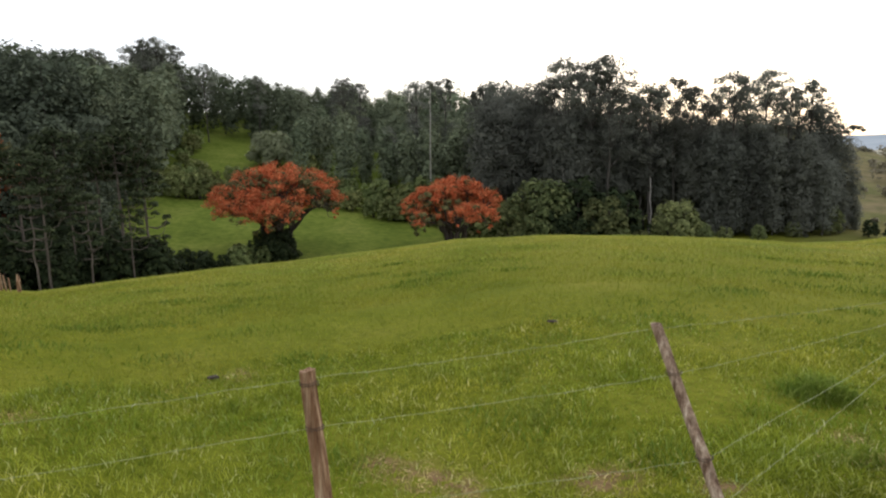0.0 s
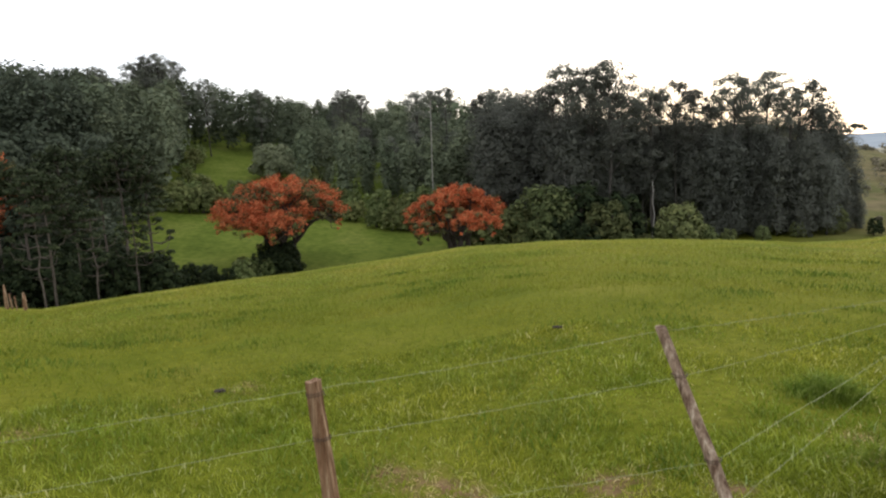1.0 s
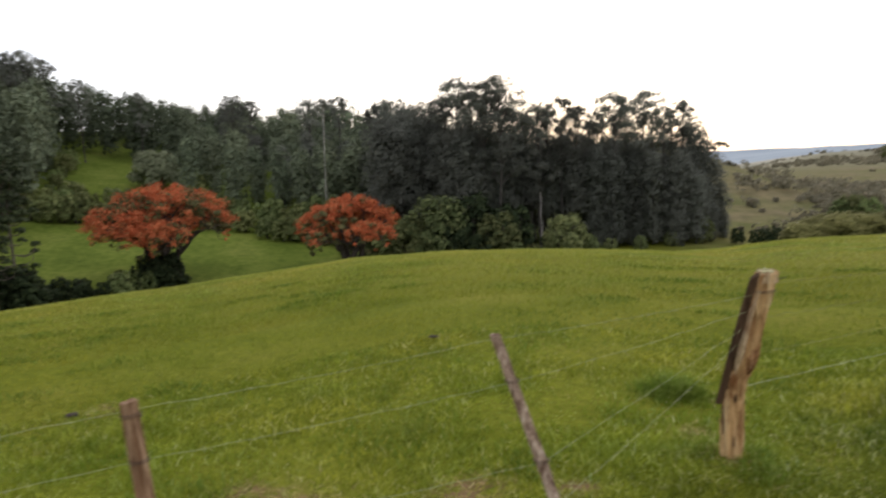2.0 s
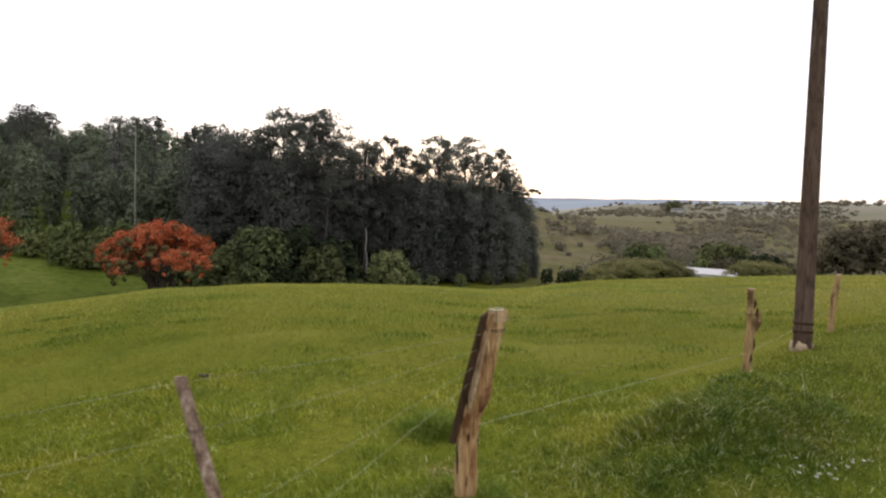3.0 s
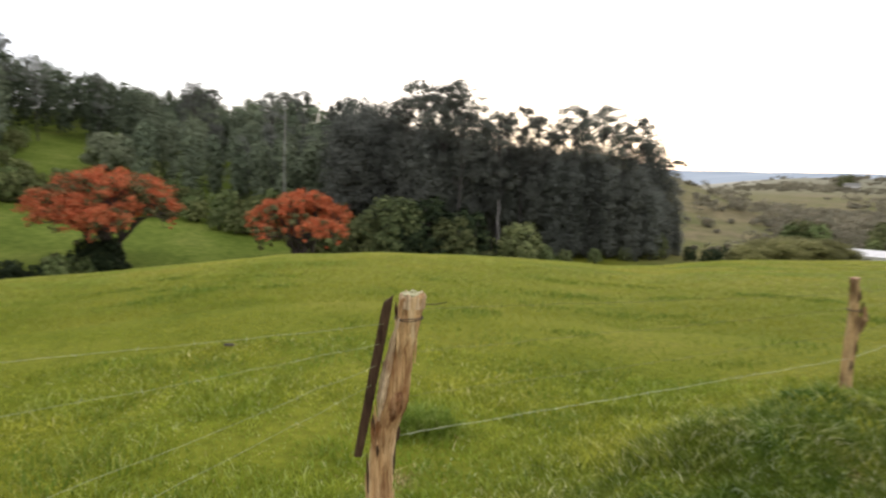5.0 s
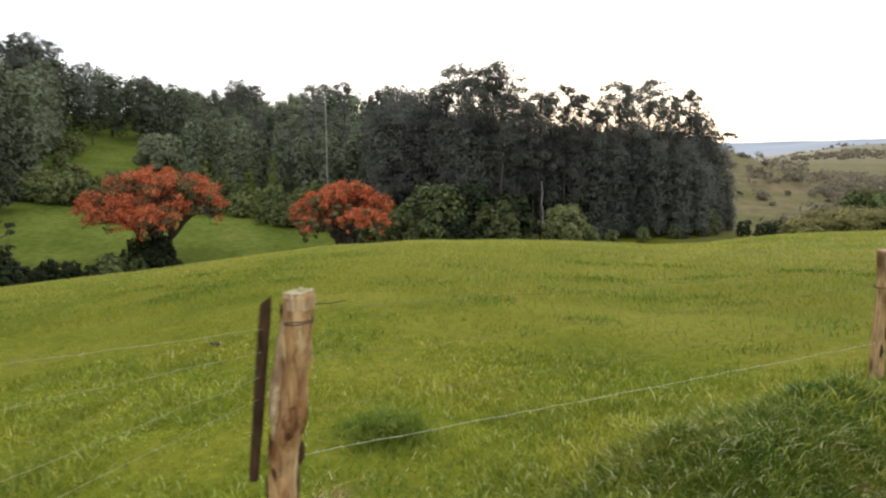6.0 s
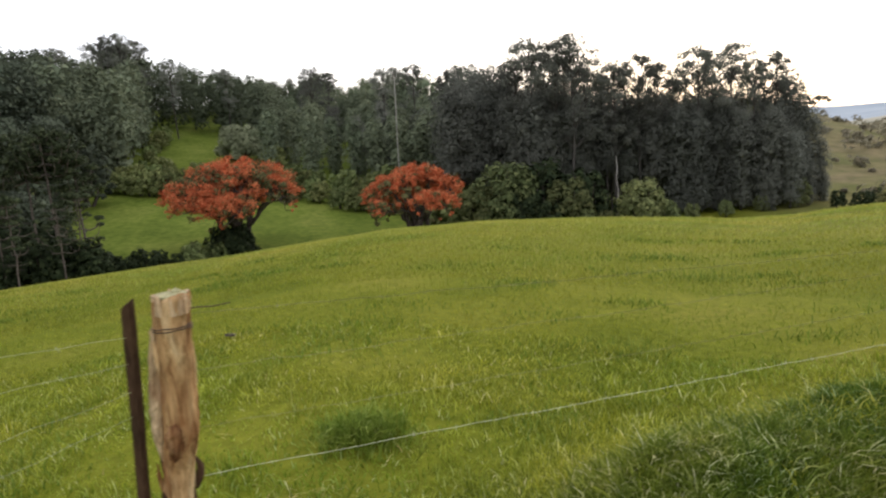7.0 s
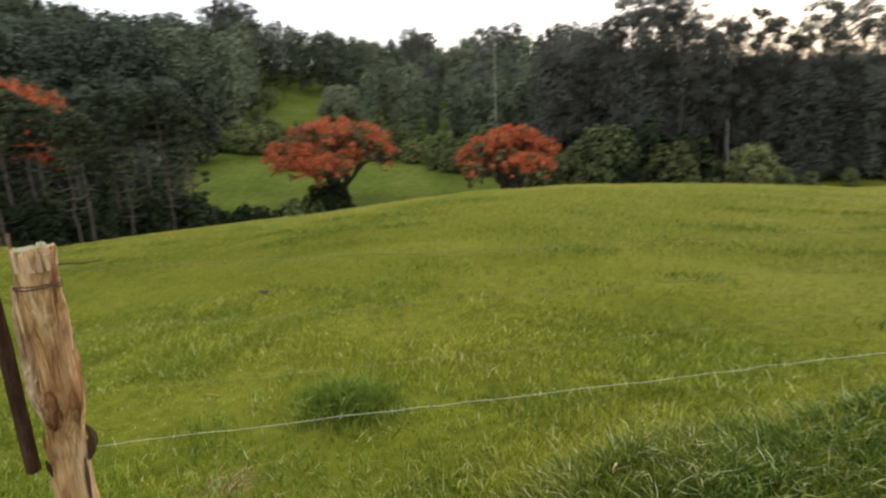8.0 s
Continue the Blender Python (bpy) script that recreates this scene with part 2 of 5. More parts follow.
MAT_GROUND = ground_material()


def wood_material(name, stops, grain=26.0, stain=(0.09, 0.035, 0.02), amount=0.6, rough=0.8):
    m, nt, b = material(name, rough, 0.06)
    v = local(nt, (grain, grain, 1.4))
    g = noise_node(nt, 1.0, 6.0, v, 0.65, 0.4)
    c = ramp_node(nt, g, stops)
    st = ramp_node(nt, noise_node(nt, 1.0, 3.0, local(nt, (9, 9, 4)), 0.6), [(0.50, (0, 0, 0)), (0.66, (amount, amount, amount))])
    c = mix_colour(nt, st, c, stain)
    fine = noise_node(nt, 1.0, 4.0, local(nt, (95, 95, 6)), 0.7)
    c = mix_colour(nt, 1.0, c, ramp_node(nt, fine, [(0.32, (0.55, 0.52, 0.50)), (0.60, (1.1, 1.1, 1.1))]), "MULTIPLY")
    nt.links.new(c, b.inputs["Base Color"])
    bump_node(nt, b, math_node(nt, "ADD", g, fine), 1.0, 0.010)
    return m


MAT_LOG = wood_material("hewn_log_wood", [(0.32, (0.20, 0.088, 0.034)), (0.43, (0.46, 0.268, 0.118)), (0.56, (0.62, 0.410, 0.200)), (0.70, (0.80, 0.61, 0.36))], 20, (0.20, 0.068, 0.022), 0.8)
MAT_CUT = wood_material("sawn_end_wood", [(0.3, (0.34, 0.33, 0.17)), (0.7, (0.58, 0.54, 0.32))], 30, (0.2, 0.2, 0.08), 0.5)
MAT_ROT = wood_material("rotten_red_wood", [(0.3, (0.10, 0.042, 0.018)), (0.5, (0.25, 0.115, 0.048)), (0.68, (0.46, 0.28, 0.14))], 30, (0.07, 0.026, 0.012), 0.8)
MAT_TORN = wood_material("torn_pale_wood", [(0.3, (0.46, 0.30, 0.16)), (0.7, (0.80, 0.63, 0.41))], 40, (0.25, 0.11, 0.05), 0.7)
MAT_STAKE = wood_material("weathered_stake_wood", [(0.34, (0.075, 0.036, 0.020)), (0.45, (0.23, 0.125, 0.070)), (0.56, (0.38, 0.25, 0.155)), (0.68, (0.60, 0.47, 0.33))], 40, (0.085, 0.038, 0.020), 0.4)
MAT_GREYSTAKE = wood_material("grey_stake_wood", [(0.34, (0.100, 0.058, 0.038)), (0.45, (0.25, 0.170, 0.118)), (0.56, (0.39, 0.290, 0.212)), (0.68, (0.60, 0.49, 0.38))], 40, (0.12, 0.066, 0.042), 0.4)
MAT_BATTEN = wood_material("dark_batten_wood", [(0.3, (0.045, 0.026, 0.016)), (0.7, (0.115, 0.068, 0.040))], 40, (0.024, 0.014, 0.010), 0.5)
MAT_KNOT = wood_material("knotty_post_wood", [(0.30, (0.23, 0.13, 0.05)), (0.5, (0.47, 0.31, 0.14)), (0.7, (0.62, 0.47, 0.25))], 30, (0.08, 0.042, 0.020), 0.8)
MAT_POLE = wood_material("weathered_pole", [(0.30, (0.090, 0.060, 0.044)), (0.5, (0.130, 0.090, 0.066)), (0.7, (0.18, 0.132, 0.100))], 14, (0.06, 0.038, 0.028), 0.6)
MAT_BARK = wood_material("dark_bark", [(0.3, (0.044, 0.036, 0.030)), (0.7, (0.125, 0.104, 0.088))], 8, (0.02, 0.016, 0.014), 0.5)
MAT_ARAUBARK = wood_material("araucaria_bark", [(0.3, (0.085, 0.070, 0.058)), (0.7, (0.21, 0.18, 0.15))], 8, (0.05, 0.04, 0.034), 0.5)
MAT_PALEBARK = wood_material("pale_bark", [(0.3, (0.34, 0.31, 0.28)), (0.7, (0.62, 0.59, 0.54))], 6, (0.12, 0.10, 0.09), 0.5)
MAT_EUCBARK = wood_material("eucalyptus_bark", [(0.3, (0.050, 0.046, 0.040)), (0.7, (0.125, 0.115, 0.100))], 6, (0.04, 0.034, 0.03), 0.5)


def simple(name, a, b_, scale, rough, metal=0.0, spec=0.3):
    m, nt, b = material(name, rough, spec)
    b.inputs["Metallic"].default_value = metal
    n = noise_node(nt, scale, 4.0, position(nt))
    nt.links.new(ramp_node(nt, n, [(0.32, a), (0.68, b_)]), b.inputs["Base Color"])
    bump_node(nt, b, n, 0.4, 0.01)
    return m


MAT_WIRE = simple("galvanised_wire", (0.46, 0.48, 0.30), (0.68, 0.70, 0.48), 7, 0.6, 0.0)
MAT_DULLWIRE = simple("dull_wire", (0.22, 0.22, 0.08), (0.36, 0.36, 0.17), 5, 0.8, 0.0)
MAT_PALEWIRE = simple("bright_wire", (0.30, 0.33, 0.15), (0.46, 0.48, 0.28), 7, 0.5, 0.0)
MAT_RUST = simple("rusty_wire", (0.05, 0.035, 0.03), (0.13, 0.085, 0.06), 60, 0.7, 0.3)
MAT_CONCRETE = simple("footing_concrete", (0.32, 0.23, 0.13), (0.50, 0.39, 0.25), 14, 0.9)
MAT_DUNG = simple("dry_dung", (0.030, 0.024, 0.018), (0.075, 0.058, 0.042), 25, 0.9)
MAT_FLOWER = simple("white_petals", (0.66, 0.64, 0.52), (0.80, 0.78, 0.66), 30, 0.7)
MAT_WALL = simple("white_wall", (0.62, 0.60, 0.56), (0.78, 0.76, 0.72), 2, 0.8)
# blue-grey by distance: haze is put into the hills' base colour
MAT_HAZE_HILLS = simple("hazed_far_hills", (0.27, 0.32, 0.36), (0.35, 0.40, 0.44), 0.004, 0.95, 0.0, 0.02)
MAT_TILE = simple("grey_roof", (0.13, 0.125, 0.105), (0.22, 0.21, 0.18), 2, 0.8)


# ---- mesh helpers ----
def soup(name, verts, faces, mat, smooth=False):
    """A mesh from arrays: verts n x 3, faces m x k."""
    verts, faces = np.asarray(verts, np.float32), np.asarray(faces, np.int32)
    me = bpy.data.meshes.new(name)
    k = faces.shape[1]
    me.vertices.add(len(verts))
    me.vertices.foreach_set("co", verts.ravel())
    me.loops.add(faces.size)
    me.loops.foreach_set("vertex_index", faces.ravel())
    me.polygons.add(len(faces))
    me.polygons.foreach_set("loop_start", np.arange(0, faces.size, k, dtype=np.int32))
    me.polygons.foreach_set("use_smooth", np.full(len(faces), smooth))
    me.update(calc_edges=True)
    me.materials.append(mat)
    return me


def mesh_part(name, me, parent, label=""):
    ob = new(name, me)
    ob.parent = parent
    if label:
        ob["label"] = label
    return ob


def part(name, bm, mat, parent, label="", smooth=False):
    me = bpy.data.meshes.new(name)
    for f in bm.faces:
        f.smooth = smooth
    bm.to_mesh(me)
    bm.free()
    me.materials.append(mat)
    return mesh_part(name, me, parent, label)


def root(name, x=0.0, y=0.0, z=0.0):
    ob = new(name)
    ob.location = (x, y, z)
    ob.empty_display_size = 0.2
    return ob


class Tubes:
    """Collects tapered tubes of quads into one mesh."""

    def __init__(self, sides=7):
        self.v, self.f, self.n, self.sides = [], [], 0, sides

    def add(self, path, radii, rng=None, rough=0.0):
        path = np.asarray(path, float)
        s = self.sides
        ang = np.arange(s) * 2 * np.pi / s
        tang = np.gradient(path, axis=0)
        tang /= np.linalg.norm(tang, axis=1)[:, None] + 1e-9
        ref = np.array([0.3, 0.9, 0.1]) if abs(tang[0][2]) > 0.7 else np.array([0.0, 0.0, 1.0])
        for i, (p, t) in enumerate(zip(path, tang)):
            a = np.cross(t, ref)
            a /= np.linalg.norm(a)
            b = np.cross(t, a)
            r = radii[i] * (1 + (rng.normal(0, rough, s) if rng is not None and rough else 0))
            self.v.append(p + (np.cos(ang) * r)[:, None] * a + (np.sin(ang) * r)[:, None] * b)
        m = len(path)
        for i in range(m - 1):
            for j in range(s):
                q = self.n + i * s
                self.f.append((q + j, q + (j + 1) % s, q + s + (j + 1) % s, q + s + j))
        self.n += m * s

    def mesh(self, name, mat):
        return soup(name, np.concatenate(self.v), self.f, mat, True)


def limb(rng, a, b, sag=0.12, steps=5):
    """A crooked path from a to b."""
    a, b = np.asarray(a, float), np.asarray(b, float)
    k = np.linspace(0, 1, steps)[:, None]
    p = a + (b - a) * k
    wob = rng.normal(0, sag * np.linalg.norm(b - a) * 0.35, (steps, 3)) * np.sin(np.pi * k)
    return p + wob


def leaves(rng, centres, radii, counts, size, flat=0.7, heart=None, shell=0.5, aspect=0.55, up=0.35, corners=4, low=-1.0, ruffle=0.5):
    """Small sprays gathered in clumps: points, faces and the outward directions of the masses. low: how far down a clump is leafy, from 1 (its top alone) to -1."""
    P, N = [], []
    for c, r, n in zip(centres, radii, counts):
        dz, da = rng.uniform(low, 1, n), rng.uniform(0, 2 * np.pi, n)
        dr = np.sqrt(1 - dz * dz)
        d = np.stack([dr * np.cos(da), dr * np.sin(da), dz], 1)
        q = rng.uniform(0, 1, n) ** shell
        P.append(np.asarray(c) + d * (q * r)[:, None] * np.array([1, 1, flat]))
        N.append(d)
    P, N = np.concatenate(P), np.concatenate(N)
    n = len(P)
    if heart is not None:
        o = P - np.asarray(heart)
        N = 0.75 * N + 0.45 * o / (np.linalg.norm(o, axis=1)[:, None] + 1e-6)
    N = N + np.array([0, 0, up])
    soft = N + rng.normal(0, 0.18, (n, 3))
    soft /= np.linalg.norm(soft, axis=1)[:, None]
    N = N + rng.normal(0, ruffle, (n, 3))
    N /= np.linalg.norm(N, axis=1)[:, None]
    T = np.cross(N, rng.normal(0, 1, (n, 3)))
    T /= np.linalg.norm(T, axis=1)[:, None] + 1e-9
    B = np.cross(N, T)
    s = size * rng.uniform(0.6, 1.5, n)
    L, W = T * s[:, None], B * (s * aspect * rng.uniform(0.7, 1.3, n))[:, None]
    bend = N * (s * 0.25)[:, None]
    if corners == 3:
        V = np.stack([P - L * 0.9 - W * 0.8, P + L - bend, P - L * 0.3 + W * 1.3], 1).reshape(-1, 3)
        flip = np.array([0, 2, 1])
    else:
        V = np.stack([P - L - bend, P + W * 0.9 - L * 0.1, P + L - bend, P - W - L * 0.15], 1).reshape(-1, 3)
        flip = np.array([3, 2, 1, 0])
    F = np.arange(corners * n).reshape(-1, corners)
    g = np.cross(V[F[:, 1]] - V[F[:, 0]], V[F[:, 2]] - V[F[:, 0]])
    back = (g * soft).sum(1) < 0
    F[back] = F[back][:, flip]
    return V, F, np.repeat(soft, corners, 0)


def crown_mesh(name, made, mat):
    V, F, N = made
    me = soup(name, V, F, mat, True)
    me.normals_split_custom_set_from_vertices(N.astype(np.float32))
    return me


# ---- the lie of the land ----
P0 = (2.2, -0.5)
H0 = 1.65
AZ = np.array([-180, -90, -62, -50, -44, -35, -25, -18, -10, 0, 10, 18, 22, 27, 36, 45, 60, 90, 180.0])
SLOPE = np.array([.02, .06, .115, .146, .170, .168, .164, .155, .141, .136, .140, .145, .139, .122, .108, .093, .07, .03, .02])
REACH = np.array([60, 60, 34, 32, 32, 33, 34, 34, 34, 35, 36, 38, 46, 55, 60, 62, 62, 60, 60.0])
FAR_D = np.array([0, 90, 200, 340, 480, 700, 1000, 1600, 2400, 3000, 4500.0])
FAR_Z = np.array([-12.2, -12.2, -13, -13.5, -11.5, -7, -4, -3, 6, 11, 6.0])


def smooth_max(a, b, k):
    h = np.clip(0.5 + 0.5 * (a - b) / k, 0, 1)
    return b + (a - b) * h + k * h * (1 - h)


def bumpy(x, y, f, seed):
    """A few crossed waves: soft unevenness."""
    r = np.random.RandomState(seed)
    z = 0
    for i in range(7):
        a, p = r.uniform(0, 2 * np.pi, 2)
        w = f * r.uniform(0.5, 1.8)
        z = z + np.sin((x * np.cos(a) + y * np.sin(a)) * w + p) / 7
    return z


FENCE_A, FENCE_D = np.array([2.74, 2.62]), np.array([0.859, 0.511])


def land(x, y):
    x, y = np.asarray(x, float), np.asarray(y, float)
    dx, dy = x - P0[0], y - P0[1]
    d = np.hypot(dx, dy) + 1e-6
    az = np.degrees(np.arctan2(dx, dy))
    S, R = np.interp(az, AZ, SLOPE), np.interp(az, AZ, REACH)
    c = H0 / R ** 2
    s = S - 2 * H0 / R
    near = 0.08 - s * d - c * d * d
    near = np.maximum(near, -60) + 0.05 * bumpy(x, y, 0.9, 3) * np.clip(d / 6, 0, 1) + 0.16 * bumpy(x, y, 0.22, 5) * np.clip(d / 25, 0, 1)
    # the verge: a low bank along the fence, growing away from the thick post
    along = (x - FENCE_A[0]) * FENCE_D[0] + (y - FENCE_A[1]) * FENCE_D[1]
    off = (x - FENCE_A[0]) * FENCE_D[1] - (y - FENCE_A[1]) * FENCE_D[0]
    near = near + np.clip((along - 0.4) / 5.5, 0, 1) * 0.36 * np.exp(-((off - 0.35) / 1.1) ** 2) * np.exp(-np.maximum(along - 9, 0) / 8)
    near = near + (0.37 + 0.12 * bumpy(x, y, 5.5, 51)) * np.exp(-((along - 2.35) / 1.4) ** 2 - ((off - 0.42) / 0.62) ** 2)
    near = near + 0.14 * np.exp(-((x - 2.64) / 0.42) ** 2 - ((y - 2.64) / 0.42) ** 2)
    far = np.interp(d, FAR_D, FAR_Z)
    far = far + np.clip((d - 250) / 400, 0, 1) * 5.0 * bumpy(x, y, 0.012, 8) + np.clip((d - 1500) / 800, 0, 1) * 12 * bumpy(x, y, 0.0022, 12)
    far = far - 24.0 * np.exp(-((az - 22.5) / 6.0) ** 2) * np.clip((d - 420) / 500, 0, 1) * np.clip((2500 - d) / 400, 0, 1)
    u = 0.078 * (-(x + 20) + (y - 97))
    u = np.clip(u, -40, 15)
    hill = -9.2 + u + 0.042 * np.maximum(u, 0) ** 2
    fade = np.clip((az + 2) / -8, 0, 1) * np.clip((900 - d) / 300, 0, 1)
    hill = np.where(fade > 0, -30 + (hill + 30) * fade, -30)
    bump = 20.0 * np.exp(-((x - 58) / 42) ** 2 - ((y - 215) / 60) ** 2)
    bump = bump + 6.0 * np.exp(-((x - 436) / 150) ** 2 - ((y - 690) / 110) ** 2) + 8.0 * np.exp(-((x - 620) / 120) ** 2 - ((y - 560) / 150) ** 2)
    bump = bump + 2.5 * np.exp(-((x - 190) / 70) ** 2 - ((y - 300) / 40) ** 2) + 5.0 * np.exp(-((x - 330) / 60) ** 2 - ((y - 330) / 60) ** 2)
    back = smooth_max(far + bump, hill, 1.6) + 0.25 * bumpy(x, y, 0.11, 9)
    return smooth_max(near, back, 1.2)


def height(x, y):
    return float(land(x, y))


def spot(az, d):
    """The place at that bearing and distance, on the ground; bearings from the path's start, or its middle for the open country."""
    ex, ey = (0.80, -0.91) if az < 22 else (1.85, -0.68)
    x, y = ex + d * math.sin(radians(az)), ey + d * math.cos(radians(az))
    return x, y, height(x, y)


# trampled bare patches: place and size
SOIL = ((-0.26, 3.0, 0.15), (0.06, 2.82, 0.22), (0.34, 2.62, 0.14), (1.14, 2.74, 0.22), (1.75, 2.62, 0.12), (-3.33, 3.37, 0.2), (-2.36, 5.2, 0.14), (2.72, 3.4, 0.14), (2.7, 2.75, 0.2), (5.2, 2.9, 0.16))


def build_ground():
    front = np.arange(-78, 78.01, 0.5)
    rest = np.arange(82, 278.1, 4.0)
    ang = np.radians(np.concatenate([front, rest]))
    rings = np.concatenate([[0.004], np.geomspace(0.4, 4600, 178)])
    A, R = np.meshgrid(ang, rings)
    X, Y = P0[0] + R * np.sin(A), P0[1] + R * np.cos(A)
    Z = land(X, Y)
    na, nr = len(ang), len(rings)
    V = np.stack([X, Y, Z], -1).reshape(-1, 3)
    i, j = np.meshgrid(np.arange(nr - 1), np.arange(na), indexing="ij")
    a, b = i * na + j, i * na + (j + 1) % na
    F = np.stack([a, a + na, b + na, b], -1).reshape(-1, 4)
    # the outermost rings get the haze-coloured hill material
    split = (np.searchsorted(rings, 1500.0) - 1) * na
    hills = new("far_hills", soup("far_hills", V[split:], F[split:] - split, MAT_HAZE_HILLS, True))
    tagged(hills, "long hills along the horizon, distance haze in their blue-grey colour", "hills", kind="structure")
    V, F = V[:split + na], F[:split]
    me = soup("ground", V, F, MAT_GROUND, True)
    x, y = V[:, 0], V[:, 1]
    d = np.hypot(x - P0[0], y - P0[1])
    az = np.degrees(np.arctan2(x - P0[0], y - P0[1]))
    dry = np.clip((d - 75) / 60, 0, 1) * np.clip((az - 16) / 5, 0, 1)
    dry = np.maximum(dry * 0.9, 0.25 * np.clip((az - 12) / 25, 0, 1) * np.clip((d - 6) / 20, 0, 1) * (az < 90))
    soil = np.zeros(len(V))
    for sx, sy, r in SOIL:
        soil = np.maximum(soil, np.clip(1.5 - np.hypot(x - sx, (y - sy) * 1.4) / r, 0, 1))
    # haze grows with distance, from 450 m to 950 m
    haze_tint = np.clip((d - 450) / 500, 0, 1)
    along, off = (x - FENCE_A[0]) * FENCE_D[0] + (y - FENCE_A[1]) * FENCE_D[1], (x - FENCE_A[0]) * FENCE_D[1] - (y - FENCE_A[1]) * FENCE_D[0]
    # where shade darkens the ground colour: valley field, bank by the fence
    shade_green = np.maximum(np.clip((d - 62) / 8, 0, 1) * (az < 14), 0.35 * np.clip(off / 0.3, 0, 1) * np.clip(1.5 - off / 2.5, 0, 1) * np.clip((along + 0.5) / 0.8, 0, 1) * (d < 16))
    for key, val in (("shade_green", shade_green), ("dry", dry), ("soil", soil), ("haze_tint", haze_tint)):
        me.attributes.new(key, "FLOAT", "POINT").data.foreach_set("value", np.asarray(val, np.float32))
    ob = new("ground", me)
    return tagged(ob, "rolling green pasture with bare patches, falling to a wooded valley", "pasture", kind="structure")


build_ground()


# ---- trees ----
def finish_tree(name, trunk, crown_parts, label, category="tree"):
    ob = root(name)
    for nm, me, lb in [("trunk", trunk, "")] + crown_parts:
        mesh_part(nm, me, ob, lb)
    return tagged(ob, label, category)


def eucalyptus(seed, h=20.0, base=0.45, spread=2.6, clumps=16, per=70, size=0.34, mat=None, bark=None, label=""):
    """A straight trunk in a full crown of many scalloped leaf domes, a dark core behind them."""
    rng = np.random.RandomState(seed)
    tb = Tubes(4)
    lean = rng.normal(0, 0.015, 2) * h
    zs = np.linspace(-0.6, h * 0.92, 7)
    trunk = np.stack([lean[0] * np.clip(zs / h, 0, 1) ** 1.5 + rng.normal(0, 0.05, 7), lean[1] * np.clip(zs / h, 0, 1) ** 1.5 + rng.normal(0, 0.05, 7), zs], 1)
    tb.add(trunk, 0.010 * h * (1 - 0.88 * np.clip(zs / h, 0, 1)) + 0.02)
    C, Rr, K = [], [], []
    for i in range(clumps):
        k = (i + rng.uniform(0, 0.9)) / clumps
        prof = (0.62 + 0.9 * k) if k < 0.42 else math.sqrt(max(0.0, 1 - ((k - 0.42) / 0.60) ** 2))
        r = spread * rng.uniform(0.36, 0.66)
        z = min(h * (base + (0.98 - base) * k), h - r * 0.6)
        a = i * 2.39996 + rng.uniform(-0.4, 0.4)
        rad = spread * prof * rng.uniform(0.30, 0.80) * (0.1 if i == clumps - 1 else 1)
        p = np.array([lean[0] * k + rad * math.cos(a), lean[1] * k + rad * math.sin(a), z])
        if i % 3 == 0:
            zl = max(z - rad - 0.3, h * 0.12)
            tb.add(limb(rng, (lean[0] * k, lean[1] * k, zl), p, 0.15, 3), np.linspace(0.0032 * h, 0.018, 3))
        C.append(p); Rr.append(r); K.append(int(per * (r / (0.51 * spread)) ** 2))
    V, F, N = leaves(rng, C, Rr, K, size, 0.95, (0, 0, h * (base + 0.25 * (1 - base))), 0.26, 0.64, 0.7, 3, -0.5, 0.42)
    core = [(lean[0] * k, lean[1] * k, h * k) for k in np.linspace(base + 0.06, 0.84, 7)]
    V2, F2, N2 = leaves(rng, core, [spread * 0.62] * 7, [per // 2] * 7, size * 1.9, 1.1, None, 0.3, 0.8, 0.3, 3)
    made = np.concatenate([V, V2]), np.concatenate([F, F2 + len(V)]), np.concatenate([N, N2])
    return finish_tree("eucalyptus_tree", tb.mesh("trunk", bark or MAT_EUCBARK), [("crown", crown_mesh("crown", made, mat or MAT_EUC), "")], label, "tree")


